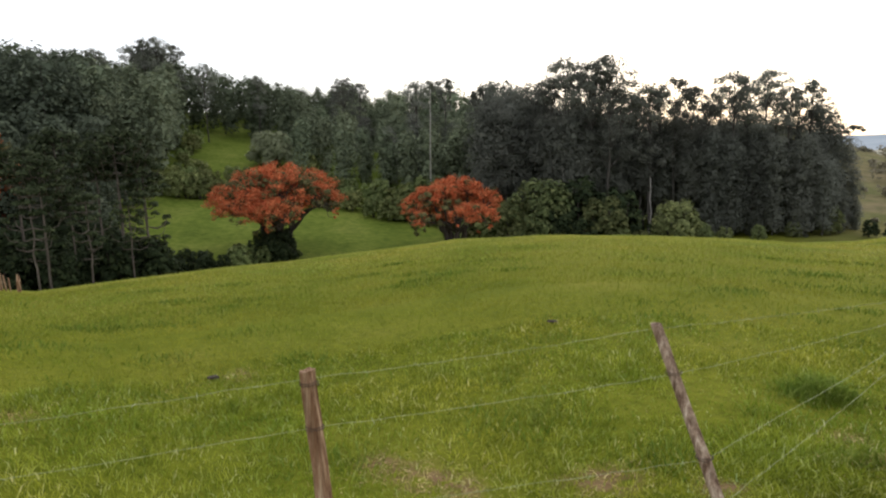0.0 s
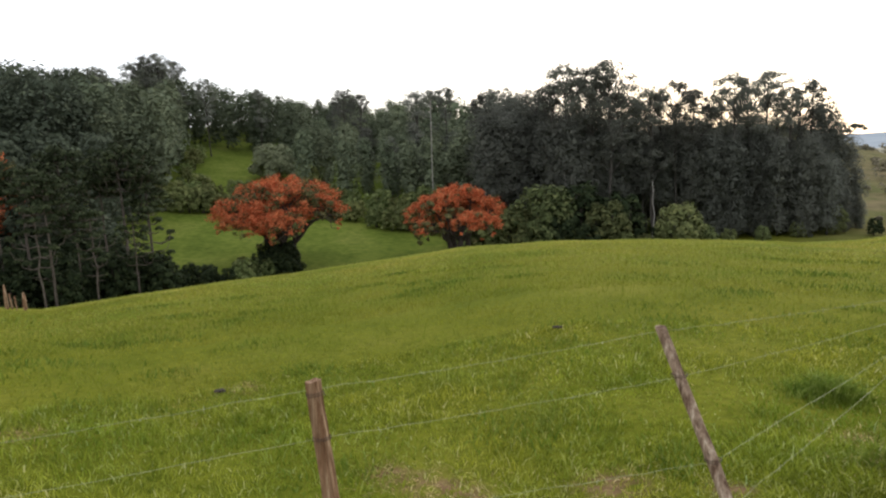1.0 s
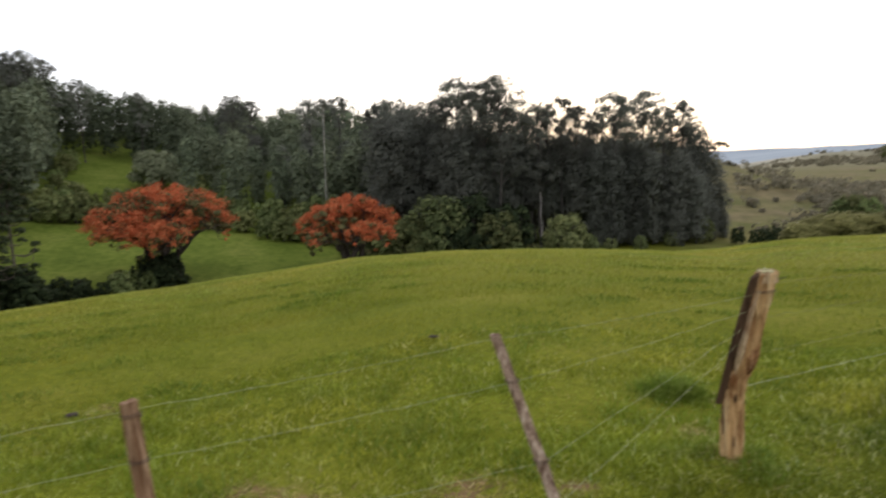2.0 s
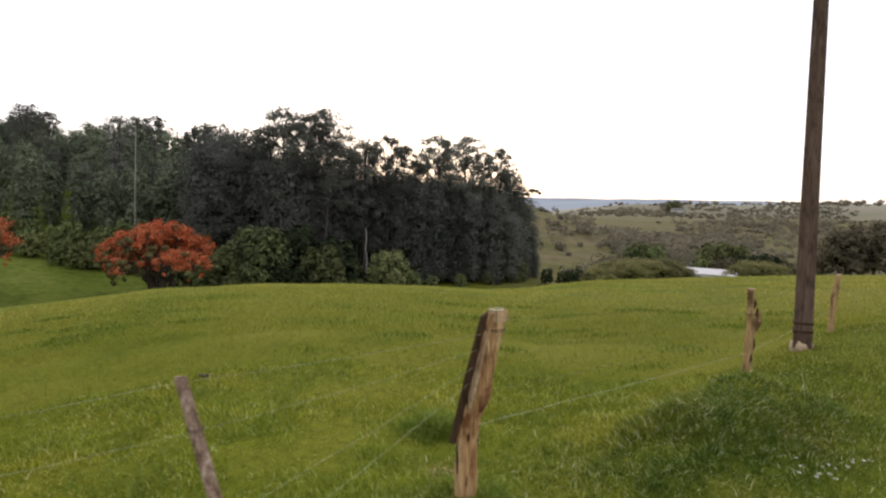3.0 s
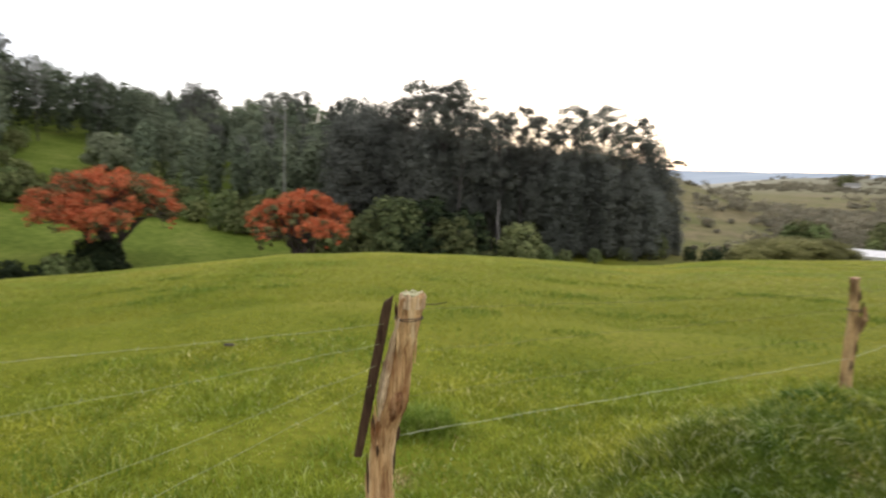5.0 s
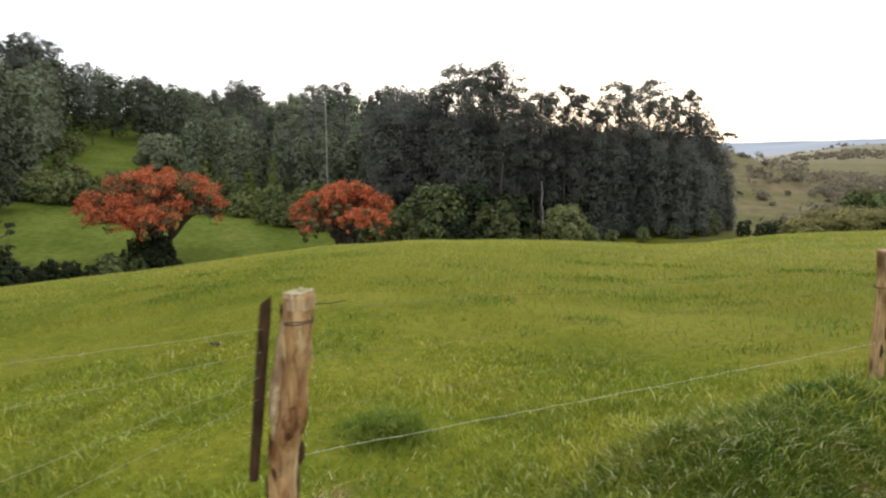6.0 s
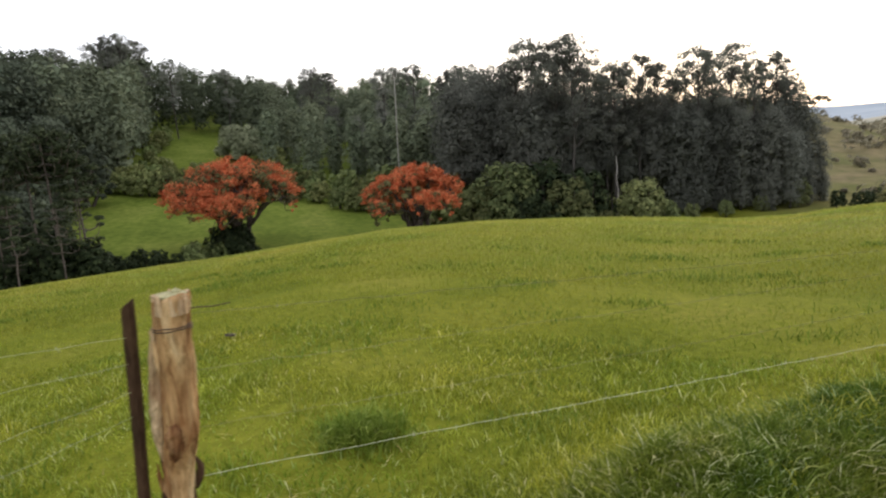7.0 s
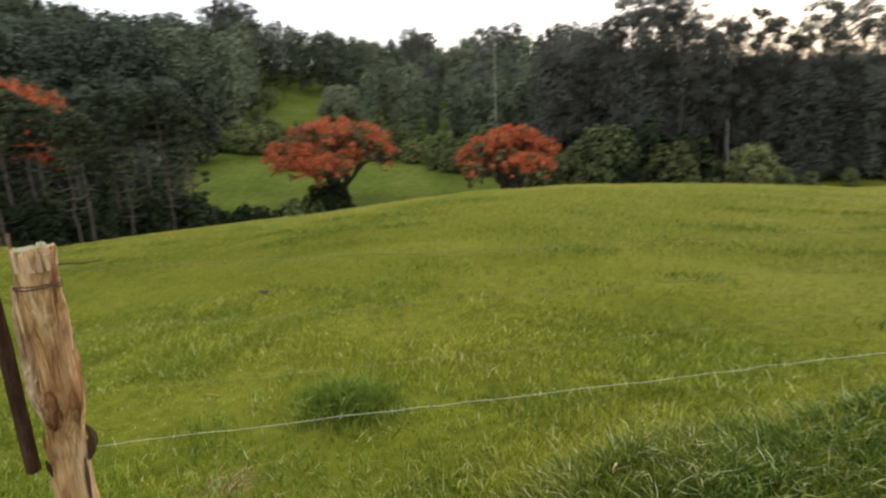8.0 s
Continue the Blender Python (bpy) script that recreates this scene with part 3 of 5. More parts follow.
def airy_eucalyptus(seed, h=24.0, spread=2.4, heads=13, lower=7, per=150, size=0.15, label=""):
    """A bare trunk that forks into rising limbs; each carries an arched plate of leaves, and sky shows between the plates."""
    rng = np.random.RandomState(seed)
    tb = Tubes(5)
    zs = np.linspace(-0.6, h * 0.88, 9)
    sway = rng.normal(0, 0.10, (9, 2)) + np.outer(np.clip(zs / h, 0, 1) ** 1.5, rng.normal(0, 0.012, 2) * h)
    trunk = np.column_stack([sway, zs])
    tb.add(trunk, 0.0085 * h * (1 - 0.85 * np.clip(zs / h, 0, 1)) + 0.02)
    mid = np.array([trunk[-1][0], trunk[-1][1], h - 1.05 * spread])
    C, Rr, K = [], [], []
    for i in range(heads + lower):
        a = i * 2.39996 + rng.uniform(-0.5, 0.5)
        r = spread * (rng.uniform(0.28, 0.44) if i < heads else rng.uniform(0.36, 0.56))
        if i < heads:
            up = -0.35 + 1.35 * (i + 0.5) / heads
            out = math.sqrt(max(0.05, 1 - up * up)) * spread * rng.uniform(0.55, 0.95)
            p = mid + np.array([out * math.cos(a), out * math.sin(a), up * (1.05 * spread - 0.45 * r)])
        else:
            z = h * rng.uniform(0.46, 0.82)
            out = spread * rng.uniform(0.3, 0.85)
            p = np.array([out * math.cos(a), out * math.sin(a), z])
        zl = max(p[2] - out * 1.0 - 0.6, h * 0.4)
        foot = np.array([np.interp(zl, trunk[:, 2], trunk[:, 0]), np.interp(zl, trunk[:, 2], trunk[:, 1]), zl])
        tb.add(limb(rng, foot, p, 0.16, 4), np.linspace(0.0034 * h, 0.022, 4))
        for j in range(3):
            q = p + rng.normal(0, 0.45 * r, 3) * [1, 1, 0.6]
            C.append(q); Rr.append(r * rng.uniform(0.6, 0.95)); K.append(int(per * 0.42))
            tb.add([p - [0, 0, 0.5 * r], q], (0.024, 0.010))
    made = leaves(rng, C, Rr, K, size, 0.85, None, 0.35, 0.55, 0.45, 3, -0.75, 0.5)
    return finish_tree("eucalyptus_tree", tb.mesh("trunk", MAT_EUCBARK), [("crown", crown_mesh("crown", made, MAT_EUC), "")], label, "tree")


def round_tree(name, seed, h=6.0, width=6.0, clumps=40, per=60, size=0.26, mat=None, skirt=0.12, label="", category="shrub"):
    """A broad low crown of scalloped leaf domes that nearly reaches the ground."""
    rng = np.random.RandomState(seed)
    tb = Tubes(4)
    C, Rr, K = [], [], []
    for s in range(3):
        a = rng.uniform(0, 6.28)
        foot = np.array([0.12 * width * math.cos(a) * 0.4, 0.12 * width * math.sin(a) * 0.4, -0.4])
        tb.add(limb(rng, foot, foot + [0.18 * width * math.cos(a), 0.18 * width * math.sin(a), 0.7 * h + 0.4], 0.2, 4), np.linspace(0.03 * h, 0.008 * h, 4))
    for i in range(clumps):
        a = i * 2.39996 + rng.uniform(-0.4, 0.4)
        k = (i + 0.5) / clumps
        z = h * (skirt + (0.90 - skirt) * k)
        rad = 0.5 * width * math.sqrt(max(0.02, 1 - (max(0, (z / h - 0.30)) / 0.70) ** 2)) * rng.uniform(0.62, 0.95)
        r = width * rng.uniform(0.085, 0.165)
        C.append((rad * math.cos(a), rad * math.sin(a), z)); Rr.append(r); K.append(int(per * (r / (0.13 * width)) ** 2))
    V, F, N = leaves(rng, C, Rr, K, size * 1.1, 0.85, (0, 0, h * 0.3), 0.2, 0.62, 0.5, 3, -0.6, 0.30)
    V2, F2, N2 = leaves(rng, [(0, 0, h * 0.45)], [0.36 * width], [per * 4], size * 1.5, 0.9, None, 0.4, 0.7, 0.2, 3)
    made = np.concatenate([V, V2]), np.concatenate([F, F2 + len(V)]), np.concatenate([N, N2])
    return finish_tree(name, tb.mesh("trunk", MAT_BARK), [("crown", crown_mesh("crown", made, mat or MAT_BUSH), "")], label, category)


def araucaria(seed, h=13.0, tiers=4, spread=2.3, base=0.68, arms=9, sparse=False, label=""):
    """A straight bare trunk with whorls of arms that bow and rise again, each ending in round dark needle tufts."""
    rng = np.random.RandomState(seed)
    tb = Tubes(6)
    zs = np.linspace(-0.5, h * 0.97, 8)
    trunk = np.stack([rng.normal(0, 0.05, 8), rng.normal(0, 0.05, 8), zs], 1)
    tb.add(trunk, 0.0105 * h * (1 - 0.6 * np.clip(zs / h, 0, 1)))
    C, Rr, K = [], [], []
    for t in range(tiers):
        k = t / max(1, tiers - 1)
        z = h * (base + (0.90 - base) * k)
        reach = spread * (1.0 - 0.40 * k * k) * (1.0 if not sparse else rng.uniform(0.7, 1.1))
        n = arms if not sparse else rng.randint(3, 5)
        for i in range(n):
            a = (i + rng.uniform(-0.3, 0.3)) * 2 * np.pi / n + t * 0.7
            r = reach * rng.uniform(0.55, 1.05)
            out = np.array([math.cos(a), math.sin(a), 0.0])
            bow = z - 0.10 * r
            tip = out * r + [0, 0, min(z + 0.42 * r, h)]
            tb.add([np.array([0, 0, z]), out * 0.45 * r + [0, 0, bow], out * 0.85 * r + [0, 0, bow + 0.14 * r], tip], (0.05, 0.042, 0.032, 0.016))
            tufts = ((1.0, 0.62),) if sparse else ((1.0, 0.56), (0.62, 0.38))
            for q, big in tufts:
                c = out * r * q + [0, 0, (tip[2] if q == 1.0 else bow + 0.22)] + rng.normal(0, 0.06, 3)
                C.append(c); Rr.append(big * rng.uniform(0.75, 1.15) * (0.8 if sparse else 1.0)); K.append(60)
    for i in range(3):
        C.append((rng.normal(0, 0.35), rng.normal(0, 0.35), h * rng.uniform(0.93, 0.98))); Rr.append(0.5); K.append(80)
    for i in range(7):
        z = h * rng.uniform(0.22, base)
        a = rng.uniform(0, 6.28)
        n = rng.uniform(0.4, 1.2)
        tb.add([(0, 0, z), (n * math.cos(a), n * math.sin(a), z + rng.uniform(-0.1, 0.2))], (0.03, 0.010))
    made = leaves(rng, C, Rr, K, 0.15, 0.72, None, 0.2, 0.45, 0.7, 4, -0.35, 0.4)
    return finish_tree("araucaria_tree", tb.mesh("trunk", MAT_ARAUBARK), [("crown", crown_mesh("crown", made, MAT_ARAU), "")], label)


def coral_tree(seed, h=11.0, width=14.0, trunks=3, boughs=13, per=60, bare=0.0, floor=0.36, label=""):
    """A wide spreading tree: crooked dark boughs, each under its own billow of red blossom sprays, open creases between them."""
    rng = np.random.RandomState(seed)
    tb = Tubes(7)
    C, Rr, K, G, GR, GK = [], [], [], [], [], []
    heads = []
    for t in range(trunks):
        a = t * 2 * np.pi / trunks + rng.uniform(-0.4, 0.4)
        foot = np.array([0.07 * h * math.cos(a), 0.07 * h * math.sin(a), -0.8])
        fork = np.array([0.10 * width * math.cos(a), 0.10 * width * math.sin(a), h * rng.uniform(0.28, 0.38)])
        tb.add(limb(rng, foot, fork, 0.2, 6), np.linspace(0.052 * h, 0.030 * h, 6), rng, 0.08)
        heads.append((fork, a))
    half, rise = 0.5 * width, h * (1 - floor)
    for i in range(boughs):
        under = i % 4 == 3
        k = (i + 0.4) / boughs
        a = i * 2.39996 + rng.uniform(-0.3, 0.3)
        big = width * rng.uniform(0.105, 0.165)
        out = (half - 0.75 * big) * math.sqrt(k) * rng.uniform(0.90, 1.06)
        dome = 1 - min(1.0, out / half) ** 2.3
        top = (h * floor + (rise - 0.60 * big) * dome) * rng.uniform(0.92, 1.0) * (0.74 if under and k < 0.7 else 1.0)
        c = np.array([out * math.cos(a), out * math.sin(a), top])
        fork, fa = min(heads, key=lambda q: -math.cos(q[1] - a) + rng.uniform(0, 0.6))
        knee = fork + (c - fork) * 0.55 + np.array([0, 0, 0.04 * h])
        tb.add(limb(rng, fork, knee, 0.2, 5), np.linspace(0.020 * h, 0.012 * h, 5), rng, 0.05)
        tb.add(limb(rng, knee, c - [0, 0, 0.3 * big], 0.22, 5), np.linspace(0.012 * h, 0.005 * h, 5))
        thin_side = math.cos(a - bare) > 0.6 and k > 0.5
        leafy = 0.45 if thin_side else rng.choice((0.02, 0.05, 0.32), p=(0.45, 0.3, 0.25))
        n = 28 if not thin_side else 15
        for j in range(n):
            up = -0.45 + 1.4 * (j + 0.5) / n
            b = j * 2.39996 + rng.uniform(-0.4, 0.4)
            w = math.sqrt(max(0.05, 1 - up * up)) * big * rng.uniform(0.70, 1.15)
            p = c + np.array([w * math.cos(b), w * math.sin(b), up * 0.72 * big])
            r = width * rng.uniform(0.030, 0.062)
            if j % 3 == 0:
                tb.add(limb(rng, c - [0, 0, 0.35 * big], p, 0.25, 4), np.linspace(0.005 * h, 0.002 * h, 4))
            chance = rng.uniform()
            if chance < 0.90 - leafy:
                C.append(p); Rr.append(r); K.append(int(per * (r / (0.045 * width)) ** 1.5))
            elif chance < 0.92:
                G.append(p); GR.append(r * 0.95); GK.append(per // 2)
        # sprays that droop under the rim
        for j in range(rng.randint(2, 5)):
            b = a + rng.normal(0, 0.5)
            p = c + np.array([0.75 * big * math.cos(b), 0.75 * big * math.sin(b), -rng.uniform(0.3, 0.95) * big])
            tb.add(limb(rng, c - [0, 0, 0.3 * big], p, 0.3, 4), np.linspace(0.005 * h, 0.002 * h, 4))
            if rng.uniform() < 0.6:
                C.append(p); Rr.append(0.022 * width); K.append(per // 4)
            else:
                G.append(p); GR.append(0.028 * width); GK.append(per // 4)
    made = leaves(rng, C, Rr, K, 0.14, 0.7, (0, 0, h * 0.3), 0.75, 0.38, 0.5, 3, -0.9, 0.7)
    crown = crown_mesh("blossom", made, MAT_RED)
    made = leaves(rng, G, GR, GK, 0.17, 0.7, (0, 0, h * 0.4), 0.4)
    return finish_tree("coral_tree", tb.mesh("trunk", MAT_BARK), [("blossom", crown, "red-orange blossom masses"), ("foliage", crown_mesh("foliage", made, MAT_CORAL_LEAF), "olive green leaf tufts")], label)


def stand(ob, az, d, scale=1.0, turn=0.0, sink=0.0, first=False, tall=1.0):
    """Sets a tree, or a copy of it, on the ground at a bearing and a distance."""
    x, y, z = spot(az, d)
    m = pose(x, y, z - sink, 0, 0, turn) @ Matrix.Diagonal((scale, scale, scale * tall, 1))
    if first:
        ob.matrix_basis = m
        return ob
    return copy_thing_scaled(ob, m)


def copy_thing_scaled(ob, m):
    keep = ob.matrix_basis.copy()
    ob.matrix_basis = Matrix.Identity(4)
    made = copy_thing(ob, m)
    ob.matrix_basis = keep
    return made


class Kind:
    """One built tree, then copies: the first call stands the built one itself."""

    def __init__(self, ob, size):
        self.ob, self.size, self.used = ob, size, False

    def put(self, az, d, scale, turn, group, sink=0.0, label="", tall=1.0):
        ob = stand(self.ob, az, d, scale, turn, sink, not self.used, tall)
        self.used = True
        return tagged(ob, label, group=group)

    def to_height(self, az, d, el, turn, group, low=0.5, high=1.5, sink=0.0, label=""):
        """Scaled so that its top stands at that angle above the level of the path."""
        top = 1.7 + d * math.tan(radians(el))
        need = top - spot(az, d)[2]
        s = min(high, max(low, need / self.size))
        return self.put(az, d, s, turn, group, sink, label)


EUC_LABEL = "tall dark green eucalyptus with a straight grey trunk"
EUC_AIRY = [Kind(airy_eucalyptus(s, 24, sp, n, lo, label="tall airy eucalyptus with rounded leaf masses, sky between them"), 24) for s, sp, n, lo in ((11, 2.9, 13, 12), (12, 2.5, 11, 11), (13, 3.3, 15, 13), (14, 2.8, 12, 14))]
EUC_FULL = [Kind(eucalyptus(s, 20, b, sp, 27, 190, 0.17, label=EUC_LABEL), 20) for s, b, sp in ((21, 0.06, 3.5), (22, 0.04, 3.8), (23, 0.10, 3.9), (24, 0.03, 3.3))]
EUC_EDGE = [Kind(eucalyptus(s, 20, b, sp, 23, 190, 0.17, label="tall dark eucalyptus with bare lower trunk at the grove's edge"), 20) for s, b, sp in ((25, 0.40, 3.3), (26, 0.34, 3.6), (27, 0.46, 3.2))]
EUC_HILL = [Kind(eucalyptus(s, 17, b, sp, 21, 96, 0.27, mat=MAT_HILL, label="green forest tree on the hillside, dense rounded crown"), 17) for s, b, sp in ((31, 0.10, 4.2), (32, 0.18, 3.9), (33, 0.05, 3.5), (34, 0.12, 5.0))]
EUC_DARK = [Kind(eucalyptus(s, 18, b, sp, 24, 84, 0.27, mat=MAT_WOOD_SHADE, label="forest tree, the slope's shade put into its dark leaf colour"), 18) for s, b, sp in ((36, 0.08, 4.0), (37, 0.16, 4.6))]
BUSHES = [Kind(round_tree("shrub", s, 5.0, w, 30, 52, 0.19, label="rounded green shrub at the wood's edge"), 5.0) for s, w in ((41, 4.6), (42, 5.2), (43, 4.0))]
DARK_BUSH = [Kind(round_tree("shrub", s, 5.0, w, 30, 54, 0.19, MAT_SHADED_SHRUB, label="dark shrub, canopy shade put into its leaf colour"), 5.0) for s, w in ((46, 4.8), (47, 4.2))]
THICKET = [Kind(round_tree("shrub", s, 5.0, w, 44, 74, 0.135, MAT_SHRUB, label="rounded dark green shrub before the grove"), 5.0) for s, w in ((141, 4.4), (142, 5.0), (143, 4.0))]
OLIVE_BUSH = Kind(round_tree("shrub", 48, 5.0, 6.0, 54, 110, 0.11, MAT_OLIVE, label="low olive scrub mound at the meadow's edge"), 5.0)
HILL_ROUND = [Kind(round_tree("tree", s, 11.0, w, 46, 130, 0.22, MAT_WOOD_SHADE, label="rounded green broadleaf tree in the hillside wood", category="tree"), 11.0) for s, w in ((151, 8.5), (152, 7.4))]
PALE_BUSH = Kind(round_tree("shrub", 45, 6.0, 8.0, 44, 110, 0.19, MAT_PALE, label="pale grey-green rounded tree in the clearing", category="tree"), 6.0)

SCRUB = [Kind(round_tree("shrub", s, 5.0, w, 34, 70, 0.16, MAT_SCRUB, label="brown-green scrub tree beyond the meadow"), 5.0) for s, w in ((49, 5.4), (50, 4.6))]

# skyline of the woods, as bearing and angle
SKY_AZ = np.array([-66, -48, -41.5, -39, -36, -34.9, -31.8, -29.5, -27.8, -26.3, -24.1, -21.7, -18.9, -17.2, -14.7, -13.2, -11, -8.5, -7.2, -4, -2.8, -1])
SKY_EL = np.array([10.4, 9.8, 8.5, 8.1, 7.9, 7.3, 8.6, 7.05, 7.0, 6.2, 6.1, 5.2, 5.0, 5.9, 4.6, 5.0, 5.5, 5.6, 4.5, 5.3, 4.3, 5.0])
MASS_AZ = np.array([-5, -2, 0, 5, 8, 12, 16, 20, 22.3])
MASS_EL = np.array([5.6, 5.2, 4.6, 3.6, 2.9, 2.5, 2.1, 1.4, 0.4])
rng = np.random.RandomState(77)

# the grove: emergents against the sky, then full trees row by row
GROVE = "eucalyptus grove"
for k, (az, d, el) in enumerate([(1.7, 97, 7.25), (3.8, 98, 6.9), (5.3, 96, 7.2), (0.6, 100, 5.6), (2.8, 101, 5.9), (4.6, 102, 5.6), (6.4, 99, 4.7), (-0.9, 102, 5.3), (-4.0, 116, 5.5), (-2.4, 108, 4.7),
                                 (8.5, 99, 4.85), (10.4, 100, 5.25), (9.4, 103, 4.3), (11.8, 102, 4.3), (7.4, 104, 4.0), (13.1, 105, 3.2), (14.8, 104, 5.4), (17.0, 106, 5.4), (15.9, 109, 4.6), (18.7, 108, 3.9), (20.1, 110, 4.3), (19.4, 113, 3.0),
                                 (14.0, 108, 3.7), (21.0, 113, 2.6), (17.8, 112, 3.6), (-5.4, 122, 5.1)]):
    EUC_AIRY[(k * 3 + k // 4) % 4].to_height(az, d, el, 47 * k, GROVE)
for row, (d0, lo) in enumerate(((97, 0.78), (101, 0.88), (106, 0.95), (112, 1.0), (119, 1.0))):
    az = -5.0 + 0.5 * row
    while az < 22.3:
        d = d0 + rng.uniform(-1.5, 1.5) + 0.33 * max(0, az)
        el = float(np.interp(az, MASS_AZ, MASS_EL)) - rng.uniform(0, 0.9) - (1 - lo) * 8 * rng.uniform(0.6, 1.2)
        (EUC_EDGE[rng.randint(3)] if row < 3 and az < 13 else EUC_FULL[rng.randint(4)]).to_height(az, d, el, rng.uniform(0, 360), GROVE, 0.45, 1.25)
        az += rng.uniform(1.4, 2.1)

for k, (az, d, el) in enumerate(((20.8, 111, 2.6), (21.6, 112, 1.3), (22.2, 113, -0.3), (22.8, 113, -2.2), (22.0, 108, -3.6), (23.1, 112, -4.8))):
    EUC_FULL[k % 4].to_height(az, d, el, 67 * k, GROVE, 0.2, 1.25)

# the wooded hillside behind the upper field
HILL = "hillside wood"
rear = []
for row, d0 in enumerate((122, 130, 138, 147, 157, 168, 180, 193, 207, 222)):
    az = -64.0 + 0.4 * row
    while az < -3:
        edge = np.interp(az, [-66, -36, -31.4, -30.2, -22.3, -21, -14, -3], [118, 128, 134, 182, 182, 134, 118, 110])
        d = d0 + rng.uniform(-4, 4)
        if d > edge and (az < -12 or d < 175):
            el = float(np.interp(az, SKY_AZ, SKY_EL)) * rng.uniform(0.80, 1.0)
            pick = rng.randint(4)
            if row < 6 and az < -21:
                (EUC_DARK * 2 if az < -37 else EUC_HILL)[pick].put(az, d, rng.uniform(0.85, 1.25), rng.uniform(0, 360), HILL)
            elif az >= -21 and az < -13 and row in (3, 4, 5) and rng.uniform() < 0.4:
                pass
            elif az >= -21:
                (EUC_HILL * 2 + EUC_FULL[:1])[rng.randint(9)].to_height(az, d, el * (0.35 + 0.1 * row if row < (4 if az > -13 else 6) else 1.02), rng.uniform(0, 360), HILL, 0.6, 2.1)
            else:
                rear.append((az, d, el, pick, rng.uniform(0, 6.28)))
        az += rng.uniform(1.3, 1.9) * 150 / d0


def rear_wood(rows):
    """The wood's hindmost ranks, of which only the tops show, as one mass."""
    Vs, Ns = [], []
    for az, d, el, pick, turn in rows:
        me = [c for c in EUC_HILL[pick].ob.children if c.name.startswith("crown")][0].data
        v, q = np.empty(len(me.vertices) * 3, np.float32), np.empty(len(me.loops) * 3, np.float32)
        order = np.empty(len(me.loops), np.int32)
        me.vertices.foreach_get("co", v)
        me.corner_normals.foreach_get("vector", q)
        me.loops.foreach_get("vertex_index", order)
        v, q = v.reshape(-1, 3, 3), q.reshape(-1, 3)
        v = v[order.reshape(-1, 3)[:, 0] // 3][::2]
        mid = v.mean(1, keepdims=True)
        v, q = (mid + (v - mid) * 1.35).reshape(-1, 3), q.reshape(-1, 3, 3)[::2].reshape(-1, 3)
        x, y, z = spot(az, d)
        k = min(1.5, max(0.7, (1.7 + d * math.tan(radians(el)) - z) / 17))
        c, s_ = math.cos(turn), math.sin(turn)
        Vs.append(np.stack([x + k * (c * v[:, 0] - s_ * v[:, 1]), y + k * (s_ * v[:, 0] + c * v[:, 1]), z + k * v[:, 2]], 1))
        Ns.append(np.stack([c * q[:, 0] - s_ * q[:, 1], s_ * q[:, 0] + c * q[:, 1], q[:, 2]], 1))
    V, N = np.concatenate(Vs), np.concatenate(Ns)
    ob = new("hill_woods", crown_mesh("hill_woods", (V, np.arange(len(V)).reshape(-1, 3), N), MAT_HILL))
    tagged(ob, "dense green forest covering the hilltop", "woodland", kind="stuff")


rear_wood(rear)
for k, (az, d, el) in enumerate(((-33.4, 172, 8.4), (-32.4, 170, 8.8), (-31.5, 172, 9.0), (-30.6, 174, 8.6), (-36.0, 176, 8.0), (-24.1, 180, 6.2), (-17.2, 150, 6.0), (-15.8, 152, 5.6), (-11.0, 132, 5.7), (-8.5, 138, 5.8), (-28.2, 180, 7.1))):
    EUC_AIRY[k % 4].to_height(az, d, el, 61 * k, HILL, 0.5, 1.5)

x, y, z = spot(21.75, 113.5)
side = root("eucalyptus_tree", x, y, z)
tb = Tubes(5)
tb.add([(0, 0, -0.5), (-0.1, 0, 8), (0.3, 0, 13.2)], (0.16, 0.12, 0.07))
tb.add([(0.1, 0, 10.6), (1.2, 0, 13.2), (2.8, 0.2, 14.5)], (0.12, 0.10, 0.06))
mesh_part("trunk", tb.mesh("trunk", MAT_EUCBARK), side)
made = leaves(rng, [(0.9, 0, 13.4), (1.7, 0, 14.3), (2.5, 0.2, 14.9), (3.3, 0, 14.8), (4.0, 0.1, 14.4), (0.3, 0, 13.2), (-0.4, 0.2, 12.0), (0.5, -0.3, 10.8), (0, 0, 9.4), (0.9, 0, 8.2), (0.2, 0, 6.6), (-0.6, 0, 5.2), (0.6, 0, 3.6)],
              [0.6, 0.5, 0.62, 0.55, 0.4, 1.0, 1.2, 1.3, 1.4, 1.2, 1.5, 1.5, 1.4], [110, 90, 130, 100, 50, 220, 260, 280, 280, 240, 300, 300, 260], 0.17, 0.62, None, 0.4, 0.6, 0.4, 3)
mesh_part("crown", crown_mesh("crown", made, MAT_EUC), side)
tagged(side, "low eucalyptus with one flat branch reaching out", "tree", GROVE)

# a lone pale trunk that stands out of the wood's edge
bare = root("eucalyptus_tree", *spot(-9.95, 115))
tb = Tubes(6)
zz = np.linspace(-0.5, 20.2, 8)
tb.add(np.stack([0.02 * zz + 0.02 * rng.normal(0, 1, 8), 0 * zz, zz], 1), np.linspace(0.10, 0.06, 8))
mesh_part("trunk", tb.mesh("trunk", MAT_PALEBARK), bare)
made = leaves(rng, [(0.4, 0, 20.4), (1.1, 0.3, 19.7), (-0.4, 0.2, 19.4)], [1.2, 1.0, 1.1], [220, 130, 130], 0.17)
mesh_part("crown", crown_mesh("crown", made, MAT_EUC), bare)
tagged(bare, "slender eucalyptus with a long bare pale trunk", "tree", GROVE)
